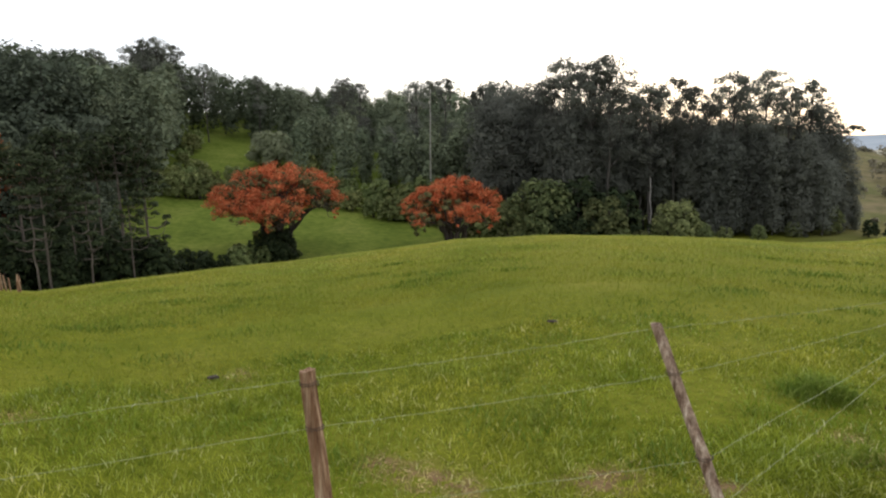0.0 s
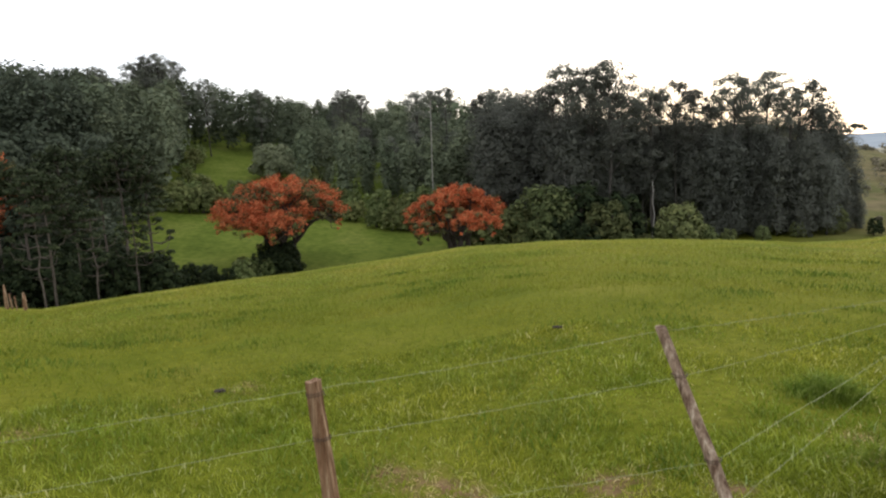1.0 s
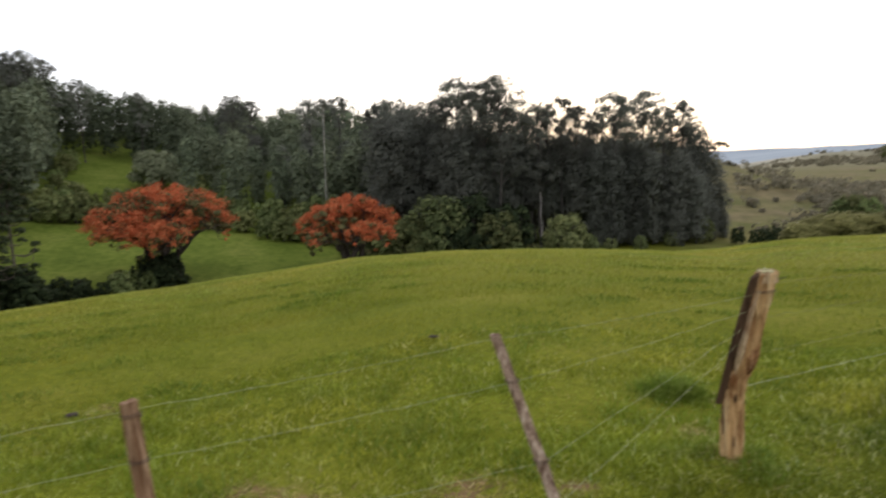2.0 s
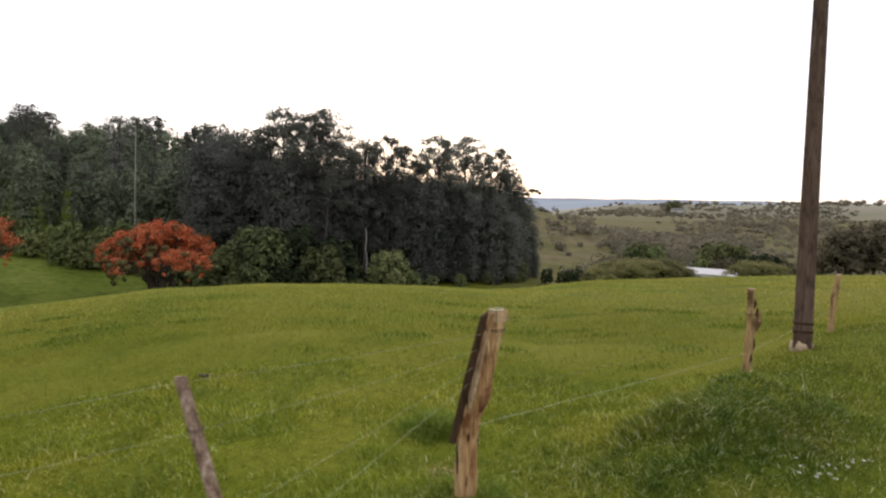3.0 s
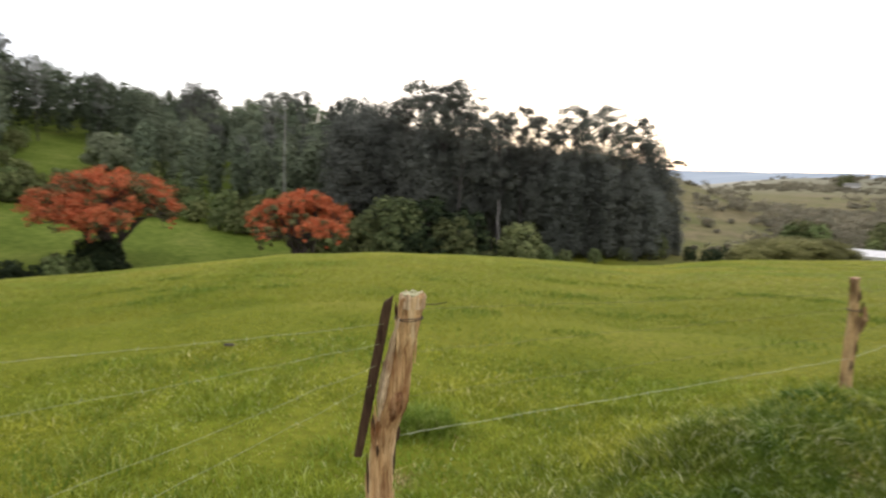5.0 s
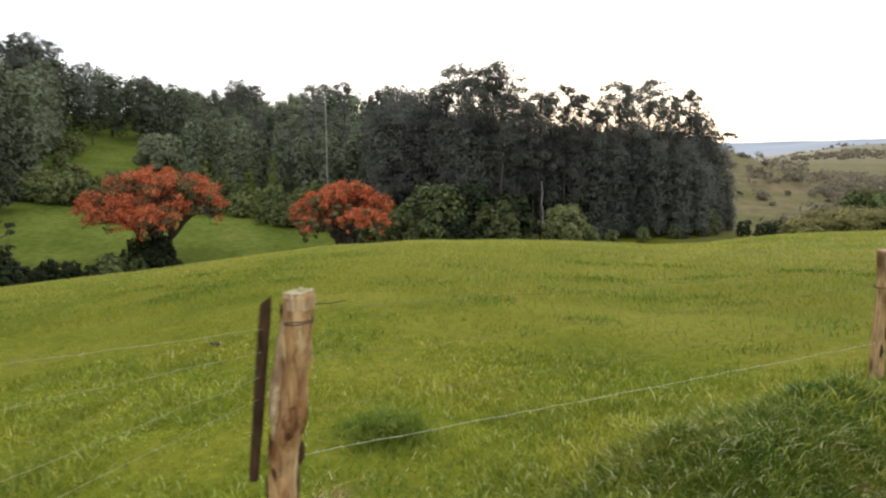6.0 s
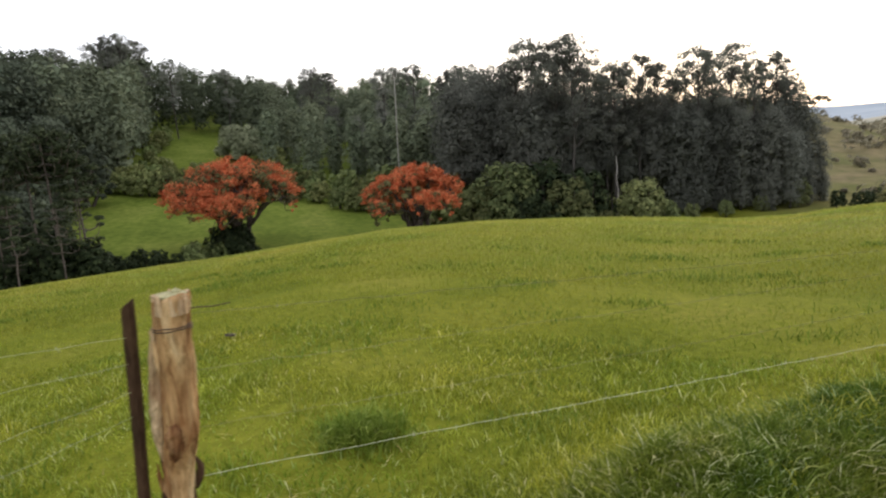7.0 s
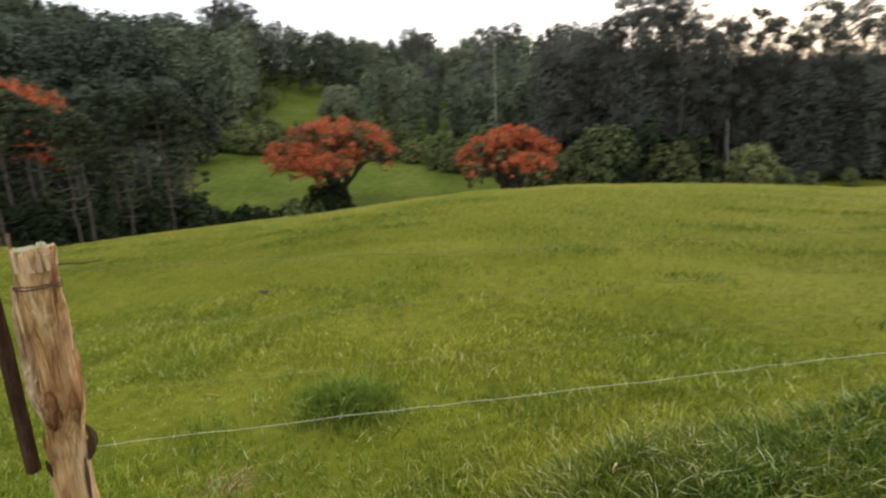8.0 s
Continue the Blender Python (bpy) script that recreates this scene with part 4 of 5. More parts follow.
for k, (az, d, h0, h1) in enumerate(((8.7, 97, 0.0, 9.0), (-4.9, 106, 0, 11), (-4.4, 106, 0, 10), (1.5, 95, 0, 10.5), (2.1, 95, 0, 10.5))):
    t = root("dead_trunk", *spot(az, d))
    tb = Tubes(6)
    zz = np.linspace(-0.4, h1, 7)
    tb.add(np.stack([0.08 * rng.normal(0, 1, 7), 0.08 * rng.normal(0, 1, 7), zz], 1), np.linspace(0.085, 0.055, 7))
    mesh_part("trunk", tb.mesh("trunk", MAT_PALEBARK), t)
    tagged(t, "slim pale bare trunk at the grove's dark edge", "tree trunk", "bare trunks")

# shrubs before the grove and along the upper field
EDGE = "shrubs along the wood's edge"
for k, (az, d, el) in enumerate(((-2.6, 88, -4.6), (-0.4, 88, -2.75), (4.9, 86, -4.2), (10.8, 87, -4.6), (12.6, 90, -6.4), (14.6, 94, -6.8), (17, 98, -6.6), (19.5, 103, -6.3), (21.9, 107, -5.0), (8.0, 86, -7.2), (-3.8, 94, -5.2), (6.4, 85, -6.9))):
    THICKET[k % 3].to_height(az, d, el, 73 * k, EDGE, 0.3, 2.2)
for k, (az, d, el) in enumerate(((2.4, 90, -2.7), (6.0, 92, -3.6), (0.9, 86, -5.4), (3.4, 84, -6.2), (9.2, 90, -6.6))):
    DARK_BUSH[k % 2].to_height(az, d, el, 73 * k, EDGE, 0.3, 2.2)
for a0, a1, d0, d1, e0, e1, step in ((-36, -29, 124, 117, -1.2, -1.5, 1.0), (-29, -20, 117, 112, -1.6, -2.7, 1.0), (-20, -13, 112, 100, -2.9, -4.0, 1.0), (-13, -5, 100, 95, -4.2, -4.8, 1.1),
                                     (-36, -29, 132, 126, -0.4, -0.6, 1.2), (-29, -20, 126, 120, -0.9, -1.9, 1.2), (-20, -12, 120, 108, -1.8, -3.0, 1.2), (-12, -4, 108, 102, -3.0, -3.8, 1.3),
                                     (-30.6, -29.2, 140, 174, -0.1, 1.8, 0.35), (-20.8, -21.6, 136, 174, 0.2, 1.4, 0.3)):
    n = int(abs(a1 - a0) / step) + 1
    for i in range(n + 1):
        u = i / n
        BUSHES[rng.randint(3)].to_height(a0 + (a1 - a0) * u + rng.uniform(-0.3, 0.3), d0 + (d1 - d0) * u + rng.uniform(-2, 2), e0 + (e1 - e0) * u + rng.uniform(-0.5, 0.4), rng.uniform(0, 360), EDGE, 0.3, 1.8)
PALE_BUSH.to_height(-23.3, 150, 1.7, 20, EDGE, 0.5, 2.0)
BUSHES[1].to_height(-10.2, 102, -2.2, 140, EDGE, 0.4, 2.2)

# coral trees in blossom
CORAL = "coral trees in blossom"
def crown_height(az, d, el):
    return 1.7 + d * math.tan(radians(el)) - spot(az, d)[2]


RED = [coral_tree(51, crown_height(-23.3, 78, -1.15) / 0.97, 16.2, 4, 24, 76, -0.44, 0.33, "wide coral tree in red-orange blossom on dark crooked limbs"), coral_tree(52, crown_height(-7.9, 80, -2.6) / 0.97, 13.0, 5, 18, 76, -2.8, 0.28, "low spreading coral tree thick with red blossom")]
stand(RED[0], -23.3, 78, 1.0, 25, 0.0, True)
stand(RED[1], -7.9, 80, 1.0, 70, 0.0, True)
tagged(RED[0], group=CORAL)
tagged(RED[1], group=CORAL)
for az, d, el, turn, slim in ((-46.6, 72, 3.0, 100, 0.62),):
    k = crown_height(az, d, el) / crown_height(-23.3, 78, -1.15)
    tagged(copy_thing_scaled(RED[0], pose(*spot(az, d), 0, 0, turn) @ Matrix.Diagonal((k * slim, k * slim, k, 1))), "coral tree half hidden behind dark araucarias", group=CORAL)
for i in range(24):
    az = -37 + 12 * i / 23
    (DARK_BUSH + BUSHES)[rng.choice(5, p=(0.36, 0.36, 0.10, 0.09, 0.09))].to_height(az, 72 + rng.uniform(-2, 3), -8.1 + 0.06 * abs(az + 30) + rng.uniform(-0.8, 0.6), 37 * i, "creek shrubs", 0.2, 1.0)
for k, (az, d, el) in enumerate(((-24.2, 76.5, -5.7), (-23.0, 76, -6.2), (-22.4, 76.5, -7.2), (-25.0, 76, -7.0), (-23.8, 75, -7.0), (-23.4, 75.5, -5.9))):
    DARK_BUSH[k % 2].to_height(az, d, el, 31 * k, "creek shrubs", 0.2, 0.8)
for k, (az, d, el) in enumerate(((-8.8, 78, -8.4), (-7.0, 79, -8.4), (-26.6, 78, -7.4))):
    BUSHES[k % 3].to_height(az, d, el, 31 * k, "creek shrubs", 0.2, 0.8)

# araucarias and dark wood by the creek
ARAU = [Kind(araucaria(s, 13.0, t, sp, b, n, False, "dark araucaria with tufted candelabra branches and bare trunk"), 13.0) for s, t, sp, b, n in ((61, 4, 2.7, 0.72, 10), (62, 3, 2.1, 0.76, 9), (63, 4, 2.3, 0.68, 9))]
YOUNG_ARAU = Kind(araucaria(64, 9.0, 6, 2.2, 0.42, 4, True, "young araucaria with loose needle tufts on thin arms"), 9.0)
for k, (az, d, el) in enumerate(((-35.2, 54, 2.45), (-36.6, 56, 1.2), (-33.4, 55, 0.4), (-40.4, 47, 0.5), (-43.5, 50, 1.8), (-39.2, 62, 2.4), (-46.5, 48, 1.0), (-49.5, 50, 1.5), (-52.5, 47, 1.0), (-56, 50, 2), (-41.8, 58, 1.2), (-45, 60, 2.2), (-38.6, 50, -2.0), (-48.2, 60, 4.4), (-46.4, 58, 3.0))):
    ARAU[k % 3].to_height(az, d, el, 83 * k, "araucarias by the creek", 0.35, 1.4)
for k, (az, d, el) in enumerate(((-33.3, 51, -2.6), (-37.5, 47, -2.6), (-34.6, 49, -3.2), (-41.2, 45, -1.8))):
    YOUNG_ARAU.to_height(az, d, el, 57 * k, "araucarias by the creek", 0.35, 1.4)
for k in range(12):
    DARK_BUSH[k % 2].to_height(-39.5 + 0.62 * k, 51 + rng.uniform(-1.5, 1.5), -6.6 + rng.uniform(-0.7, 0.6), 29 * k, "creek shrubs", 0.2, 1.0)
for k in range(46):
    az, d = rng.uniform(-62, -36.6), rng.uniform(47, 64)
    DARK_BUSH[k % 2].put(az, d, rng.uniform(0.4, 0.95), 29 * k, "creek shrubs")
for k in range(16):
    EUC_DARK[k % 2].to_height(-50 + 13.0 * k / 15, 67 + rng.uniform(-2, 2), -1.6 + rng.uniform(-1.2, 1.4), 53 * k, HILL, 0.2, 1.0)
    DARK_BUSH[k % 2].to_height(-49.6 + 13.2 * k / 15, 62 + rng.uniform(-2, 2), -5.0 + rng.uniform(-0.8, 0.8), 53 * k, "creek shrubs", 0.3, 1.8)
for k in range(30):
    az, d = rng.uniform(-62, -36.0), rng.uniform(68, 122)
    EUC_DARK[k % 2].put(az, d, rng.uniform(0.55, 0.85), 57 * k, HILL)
for k in range(40):
    az, d = rng.uniform(-62, -36.5), rng.uniform(100, 145)
    BUSHES[k % 3].put(az, d, rng.uniform(1.1, 1.9), 57 * k, HILL)

for k, (az, d, el) in enumerate(((-46.4, 124, 5.4), (-43.0, 112, 3.0), (-39.2, 116, 2.6), (-34.4, 112, 1.2), (-41.2, 122, 4.6), (-36.6, 128, 3.4), (-48.5, 120, 4.2))):
    HILL_ROUND[k % 2].to_height(az, d, el, 71 * k, HILL, 0.4, 1.3)


# ---- the open country beyond ----
def far_woods():
    rng = np.random.RandomState(5)
    C, R, K = [], [], []
    for i in range(5200):
        az = rng.uniform(21, 62)
        d = math.exp(rng.uniform(math.log(115), math.log(1100)))
        x, y, z = spot(az, d)
        wooded = 0.42 + 1.9 * float(bumpy(x, y, 0.028, 21)) + 1.2 * float(bumpy(x, y, 0.010, 27))
        if rng.uniform() > wooded or (az < 29 and d < 300 and rng.uniform() < 0.75):
            continue
        tall = rng.uniform() < 0.35
        s = (rng.uniform(1.2, 2.6) if tall else rng.uniform(0.4, 1.0)) * (1 + d / 800)
        for j in range(4 if tall else 2):
            C.append((x + rng.normal(0, s * 0.9), y + rng.normal(0, s * 0.9), z + s * rng.uniform(0.1, 0.8))); R.append(s * rng.uniform(0.5, 0.9)); K.append(int(9 + 1900 / d))
    V, F, N = leaves(rng, C, R, K, 0.36, 0.7, None, 0.4, 0.7, 0.5, 3, -0.6, 0.4)
    # sprays grow with distance so that the far crowns stay closed
    c = V.reshape(-1, 3, 3).mean(1)
    g = 0.75 + np.hypot(c[:, 0], c[:, 1]) / 300
    V = (c[:, None] + (V.reshape(-1, 3, 3) - c[:, None]) * g[:, None, None]).reshape(-1, 3)
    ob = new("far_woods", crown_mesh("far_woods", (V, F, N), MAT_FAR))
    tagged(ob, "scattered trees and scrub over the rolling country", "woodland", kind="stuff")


far_woods()
for k, (az, d, s, sq) in enumerate(((28.0, 66, 0.5, 0.42), (28.9, 65, 0.7, 0.42), (29.8, 67, 0.85, 0.46), (30.9, 68, 0.95, 0.46), (31.9, 66, 0.9, 0.44), (32.8, 68, 0.95, 0.46), (33.8, 69, 0.8, 0.44), (34.8, 70, 0.6, 0.42), (39.6, 74, 0.6, 0.45), (40.6, 75, 0.75, 0.48), (41.8, 76, 0.6, 0.45))):
    OLIVE_BUSH.put(az, d, s, 41 * k, "shrubs beyond the meadow", tall=sq)
for k, (az, d, s, sq) in enumerate(((25.6, 100, 0.6, 1), (26.6, 101, 0.6, 1), (27.8, 104, 0.5, 0.9), (28.6, 105, 0.45, 1), (38.4, 108, 0.9, 0.9), (40.0, 112, 0.8, 0.8), (42.0, 110, 0.8, 0.8), (43.5, 112, 0.8, 0.8), (45.2, 92, 0.9, 1), (46.6, 90, 1.2, 1), (48.2, 92, 1.4, 1), (50.0, 90, 1.3, 1), (52.0, 91, 1.2, 1), (24.0, 106, 0.5, 1), (31.5, 150, 1.0, 0.7), (33.0, 155, 1.0, 0.7))):
    (DARK_BUSH if az < 29 else SCRUB)[k % 2].put(az, d, s, 41 * k, "shrubs beyond the meadow", tall=sq, label="dark green shrub beside the grove" if az < 29 else "")
for k, (az, d, el) in enumerate(((37.5, 118, -3.1), (38.2, 121, -3.2), (39.1, 119, -3.1), (36.8, 116, -4.5), (40.0, 112, -4.0), (40.8, 113, -3.8), (41.6, 112, -3.9), (42.4, 113, -4.2), (31.1, 130, -3.7), (31.8, 131, -3.4), (32.7, 131, -3.5))):
    (BUSHES[k % 3] if k < 4 or k > 7 else DARK_BUSH[k % 2]).to_height(az, d, el, 67 * k, "shrubs beyond the meadow", 0.4, 1.7, label="rounded green shrub in the valley beyond the meadow")


# ---- far farmhouse ----
def farmhouse(az, d, size=1.0, turn=12, rise=0.0, label="", walls=None, tiles=None, low=1.0):
    x, y, z = spot(az, d)
    ob = root("farmhouse", x, y, z + rise)
    ob.rotation_euler = (0, 0, radians(-az + turn))
    ob.scale = (size * 0.75 / low ** 0.7, size * 0.85, size * low)
    bm = bmesh.new()
    bmesh.ops.create_cube(bm, size=1, matrix=Matrix.Translation((0, 0, 1.2)) @ Matrix.Diagonal((14, 7, 4.4, 1)))
    part("wall", bm, walls or MAT_WALL, ob)
    bm = bmesh.new()
    vs = [bm.verts.new(v) for v in ((-7.6, -4.2, 3.3), (7.6, -4.2, 3.3), (7.6, 4.2, 3.3), (-7.6, 4.2, 3.3), (-7.6, 0, 5.6), (7.6, 0, 5.6))]
    for q in ((0, 1, 5, 4), (2, 3, 4, 5), (1, 2, 5), (3, 0, 4), (3, 2, 1, 0)):
        bm.faces.new([vs[i] for i in q])
    part("roof", bm, tiles or MAT_TILE, ob)
    for k, wx in enumerate((-4.5, -1.0, 3.2)):
        bm = bmesh.new()
        bmesh.ops.create_cube(bm, size=1, matrix=Matrix.Translation((wx, -3.52, 1.7)) @ Matrix.Diagonal((1.2, 0.1, 1.2, 1)))
        part("window", bm, MAT_TILE, ob)
    tagged(ob, label, "house")


farmhouse(34.6, 620, label="small distant farmhouse with white walls and grey roof")
farmhouse(36.85, 90, 0.48, -8, 0.12, "low farm shed with white metal roof among shrubs", MAT_WALL, MAT_WALL, 0.55)
BUSHES[1].put(34.2, 632, 2.6, 10, "shrubs beyond the meadow")


# ---- the fence ----
fence = root("wire_fence", 2.7, 2.6, 0)
FX, FY = 2.7, 2.6


def post_mesh(name, path, radii, mat, seed, sides=14, rough=0.06, square=0.0, steps=26, twist=0.0, top_tilt=0.0):
    """A worn post round a bent line; square: 0 round, 1 sawn. Ends closed."""
    rng = np.random.RandomState(seed)
    path, radii = np.asarray(path, float), np.asarray(radii, float)
    t = np.linspace(0, len(path) - 1, steps)
    axis = np.stack([np.interp(t, np.arange(len(path)), path[:, k]) for k in range(3)], 1)
    for _ in range(2):
        axis[1:-1] = 0.25 * axis[:-2] + 0.5 * axis[1:-1] + 0.25 * axis[2:]
    rad = np.interp(t, np.arange(len(path)), radii)
    ang = np.arange(sides) * 2 * np.pi / sides + 0.3
    rib = rng.normal(0, rough, sides)
    bm = bmesh.new()
    rings = []
    for i in range(steps):
        rib = 0.86 * rib + rng.normal(0, rough * 0.5, sides)
        a = ang + twist * i / steps
        box = 1 / np.maximum(np.abs(np.cos(a)), np.abs(np.sin(a)))
        r = rad[i] * ((1 - square) + square * np.minimum(box, 1.32)) * (1 + rib)
        tip = (top_tilt * np.cos(a) + rng.normal(0, 0.003, sides)) if i == steps - 1 else np.zeros(sides)
        rings.append([bm.verts.new((axis[i][0] + r[j] * math.cos(a[j]) - FX, axis[i][1] + r[j] * math.sin(a[j]) - FY, axis[i][2] + tip[j])) for j in range(sides)])
    for i in range(steps - 1):
        for j in range(sides):
            bm.faces.new((rings[i][j], rings[i][(j + 1) % sides], rings[i + 1][(j + 1) % sides], rings[i + 1][j]))
    bm.faces.new(rings[0][::-1])
    bm.faces.new(rings[-1])
    return bm, rings[-1]


# stakes A and B, thick post C, batten E, knotty posts D and F
stakes = (
    ([(0.14, 1.02, -0.3), (0.065, 1.06, 0.55), (0.016, 1.088, 1.085)], (0.028, 0.027, 0.025), 5, "reddish weathered split stake"),
    ([(1.70, 1.12, -0.35), (1.39, 1.545, 0.63), (1.238, 1.732, 1.086)], (0.024, 0.024, 0.021), 6, "grey weathered split stake, leaning"),
)
STAKE_POSTS = []
for path, rad, seed, lb in stakes:
    bm, _ = post_mesh("post", path, rad, MAT_STAKE, seed, 12, 0.06, 0.7, 30, 0.25, 0.004)
    STAKE_POSTS.append(part("post", bm, MAT_GREYSTAKE if seed == 6 else MAT_STAKE, fence, lb))
bm, _ = post_mesh("post", [(2.655, 2.66, -0.35), (2.652, 2.66, -0.02), (2.653, 2.655, 0.20), (2.654, 2.652, 0.40), (2.672, 2.650, 0.53), (2.714, 2.626, 0.655), (2.734, 2.611, 0.85), (2.767, 2.576, 1.05), (2.780, 2.570, 1.155)],
                  (0.064, 0.060, 0.055, 0.052, 0.051, 0.056, 0.051, 0.051, 0.052), MAT_LOG, 8, 26, 0.07, 0.25, 70, 0.3, 0.008)
thick = part("post", bm, MAT_LOG, fence, "thick hewn log post, torn bark and reddish stains", True)
bm = bmesh.new()
bmesh.ops.create_circle(bm, cap_ends=True, segments=18, radius=0.051, matrix=pose(2.780 - FX, 2.570 - FY, 1.157))
ret = bmesh.ops.extrude_face_region(bm, geom=list(bm.faces))
bmesh.ops.translate(bm, verts=[g for g in ret["geom"] if isinstance(g, bmesh.types.BMVert)], vec=(0, 0, 0.006))
part("sawn_top", bm, MAT_CUT, thick, "pale sawn top with greenish moss")
# a splinter, a broken branch stub, a shard standing on the top
bm, _ = post_mesh("splinter", [(2.644, 2.612, 0.57), (2.656, 2.584, 0.70), (2.672, 2.570, 0.80), (2.700, 2.545, 0.95), (2.728, 2.528, 1.06)], (0.006, 0.022, 0.020, 0.014, 0.005), MAT_TORN, 12, 9, 0.22, 0.3, 30)
part("splinter", bm, MAT_TORN, thick, "pale torn splinter")
bm, _ = post_mesh("hollow", [(2.688, 2.604, 0.555), (2.712, 2.592, 0.62), (2.722, 2.582, 0.69), (2.728, 2.590, 0.765)], (0.008, 0.028, 0.030, 0.008), MAT_ROT, 23, 14, 0.16, 0.2, 26)
part("hollow", bm, MAT_ROT, thick, "dark red rotten knot")
bm, _ = post_mesh("branch_stub", [(2.712, 2.682, 0.43), (2.724, 2.690, 0.47), (2.729, 2.692, 0.51), (2.716, 2.684, 0.55)], (0.006, 0.013, 0.012, 0.005), MAT_BATTEN, 13, 9, 0.25, 0.2, 14)
part("branch_stub", bm, MAT_BATTEN, thick, "dark torn bark stub")
bm, _ = post_mesh("shard", [(2.785, 2.592, 1.158), (2.788, 2.594, 1.172)], (0.016, 0.013), MAT_CUT, 14, 6, 0.1, 0.3, 4)
part("shard", bm, MAT_CUT, thick, "pale chip on the sawn top")
# ragged rim round the sawn top, of split fibres
rr = np.random.RandomState(47)
for i in range(11):
    a = i * 2 * math.pi / 11 + rr.uniform(-0.2, 0.2)
    cx, cy = 2.780 + 0.047 * math.cos(a), 2.570 + 0.047 * math.sin(a)
    bm, _ = post_mesh("fibre", [(cx, cy, 1.10), (cx, cy, 1.15), (cx + 0.004 * math.cos(a), cy + 0.004 * math.sin(a), 1.156 + rr.uniform(0.0, 0.010))], (0.010, rr.uniform(0.008, 0.014), rr.uniform(0.003, 0.008)), MAT_TORN, 60 + i, 6, 0.15, 0.5, 7)
    part("fibre", bm, MAT_TORN, thick)
rr = np.random.RandomState(31)
for i in range(22):
    z = rr.uniform(0.08, 1.10)
    ax = np.interp(z, (0.0, 0.4, 0.66, 0.85, 1.05, 1.15), (2.652, 2.654, 2.700, 2.734, 2.767, 2.780))
    ay = np.interp(z, (0.0, 0.4, 0.66, 0.85, 1.05, 1.15), (2.660, 2.652, 2.634, 2.611, 2.576, 2.570))
    a = rr.choice((-0.3, 2.9, -1.9, 3.4)) + rr.normal(0, 0.35)
    p = np.array([ax + 0.057 * math.cos(a), ay + 0.057 * math.sin(a), z])
    o = np.array([math.cos(a), math.sin(a), 0])
    n = rr.uniform(0.03, 0.10)
    bm, _ = post_mesh("bark_flake", [p - [0, 0, n], p + o * 0.004, p + o * rr.uniform(0.004, 0.014) + [0, 0, n]], (0.003, rr.uniform(0.006, 0.011), 0.002), MAT_LOG, 50 + i, 6, 0.15, 0.3, 6)
    part("bark_flake", bm, MAT_LOG if i % 3 else MAT_BATTEN, thick)
bm, _ = post_mesh("batten", [(2.553, 2.605, 0.41), (2.615, 2.555, 0.78), (2.680, 2.495, 1.15)], (0.019, 0.021, 0.020), MAT_BATTEN, 15, 10, 0.05, 0.8, 18, 0.1, 0.016)
part("batten", bm, MAT_BATTEN, fence, "dark hanging fence batten")
bm, _ = post_mesh("post", [(6.30, 4.74, -0.3), (6.29, 4.73, 0.25), (6.30, 4.72, 0.55), (6.255, 4.70, 0.92)], (0.048, 0.042, 0.044, 0.036), MAT_KNOT, 16, 14, 0.09, 0.1, 26)
knotty = part("post", bm, MAT_KNOT, fence, "knotty crooked round post", True)
bm, _ = post_mesh("knot", [(6.31, 4.68, 0.48), (6.345, 4.66, 0.60), (6.335, 4.66, 0.70)], (0.020, 0.032, 0.012), MAT_KNOT, 17, 8, 0.12, 0.1, 9)
part("knot", bm, MAT_KNOT, knotty, "dark side knot")
bm, _ = post_mesh("post", [(9.68, 7.02, -0.2), (9.70, 7.02, 0.1), (9.70, 7.01, 0.45), (9.745, 7.0, 0.76)], (0.042, 0.038, 0.042, 0.034), MAT_KNOT, 18, 14, 0.1, 0.1, 22)
short_post = part("post", bm, MAT_KNOT, fence, "short crooked round post", True)


for ob_, (x, y, z), r in ((knotty, (6.255, 4.70, 0.921), 0.037), (short_post, (9.745, 7.0, 0.761), 0.035)):
    bm = bmesh.new()
    bmesh.ops.create_cone(bm, cap_ends=True, segments=12, radius1=r, radius2=r * 0.9, depth=0.012, matrix=pose(x - FX, y - FY, z, 4, -6, 0))
    part("sawn_top", bm, MAT_TORN, ob_, "pale sawn end")
for k, (x, y, z, dx, dz) in enumerate(((6.275, 4.665, 0.78, 0.02, 0.05), (6.315, 4.69, 0.36, 0.015, 0.06), (6.285, 4.69, 0.22, 0.01, 0.05), (6.33, 4.69, 0.69, 0.02, 0.045))):
    bm, _ = post_mesh("knot", [(x, y, z - dz), (x + dx * 0.5, y - 0.008, z), (x + dx * 0.2, y, z + dz)], (0.005, 0.013, 0.005), MAT_BATTEN, 80 + k, 8, 0.2, 0.1, 8)
    part("knot", bm, MAT_BATTEN, knotty, "dark side knot")


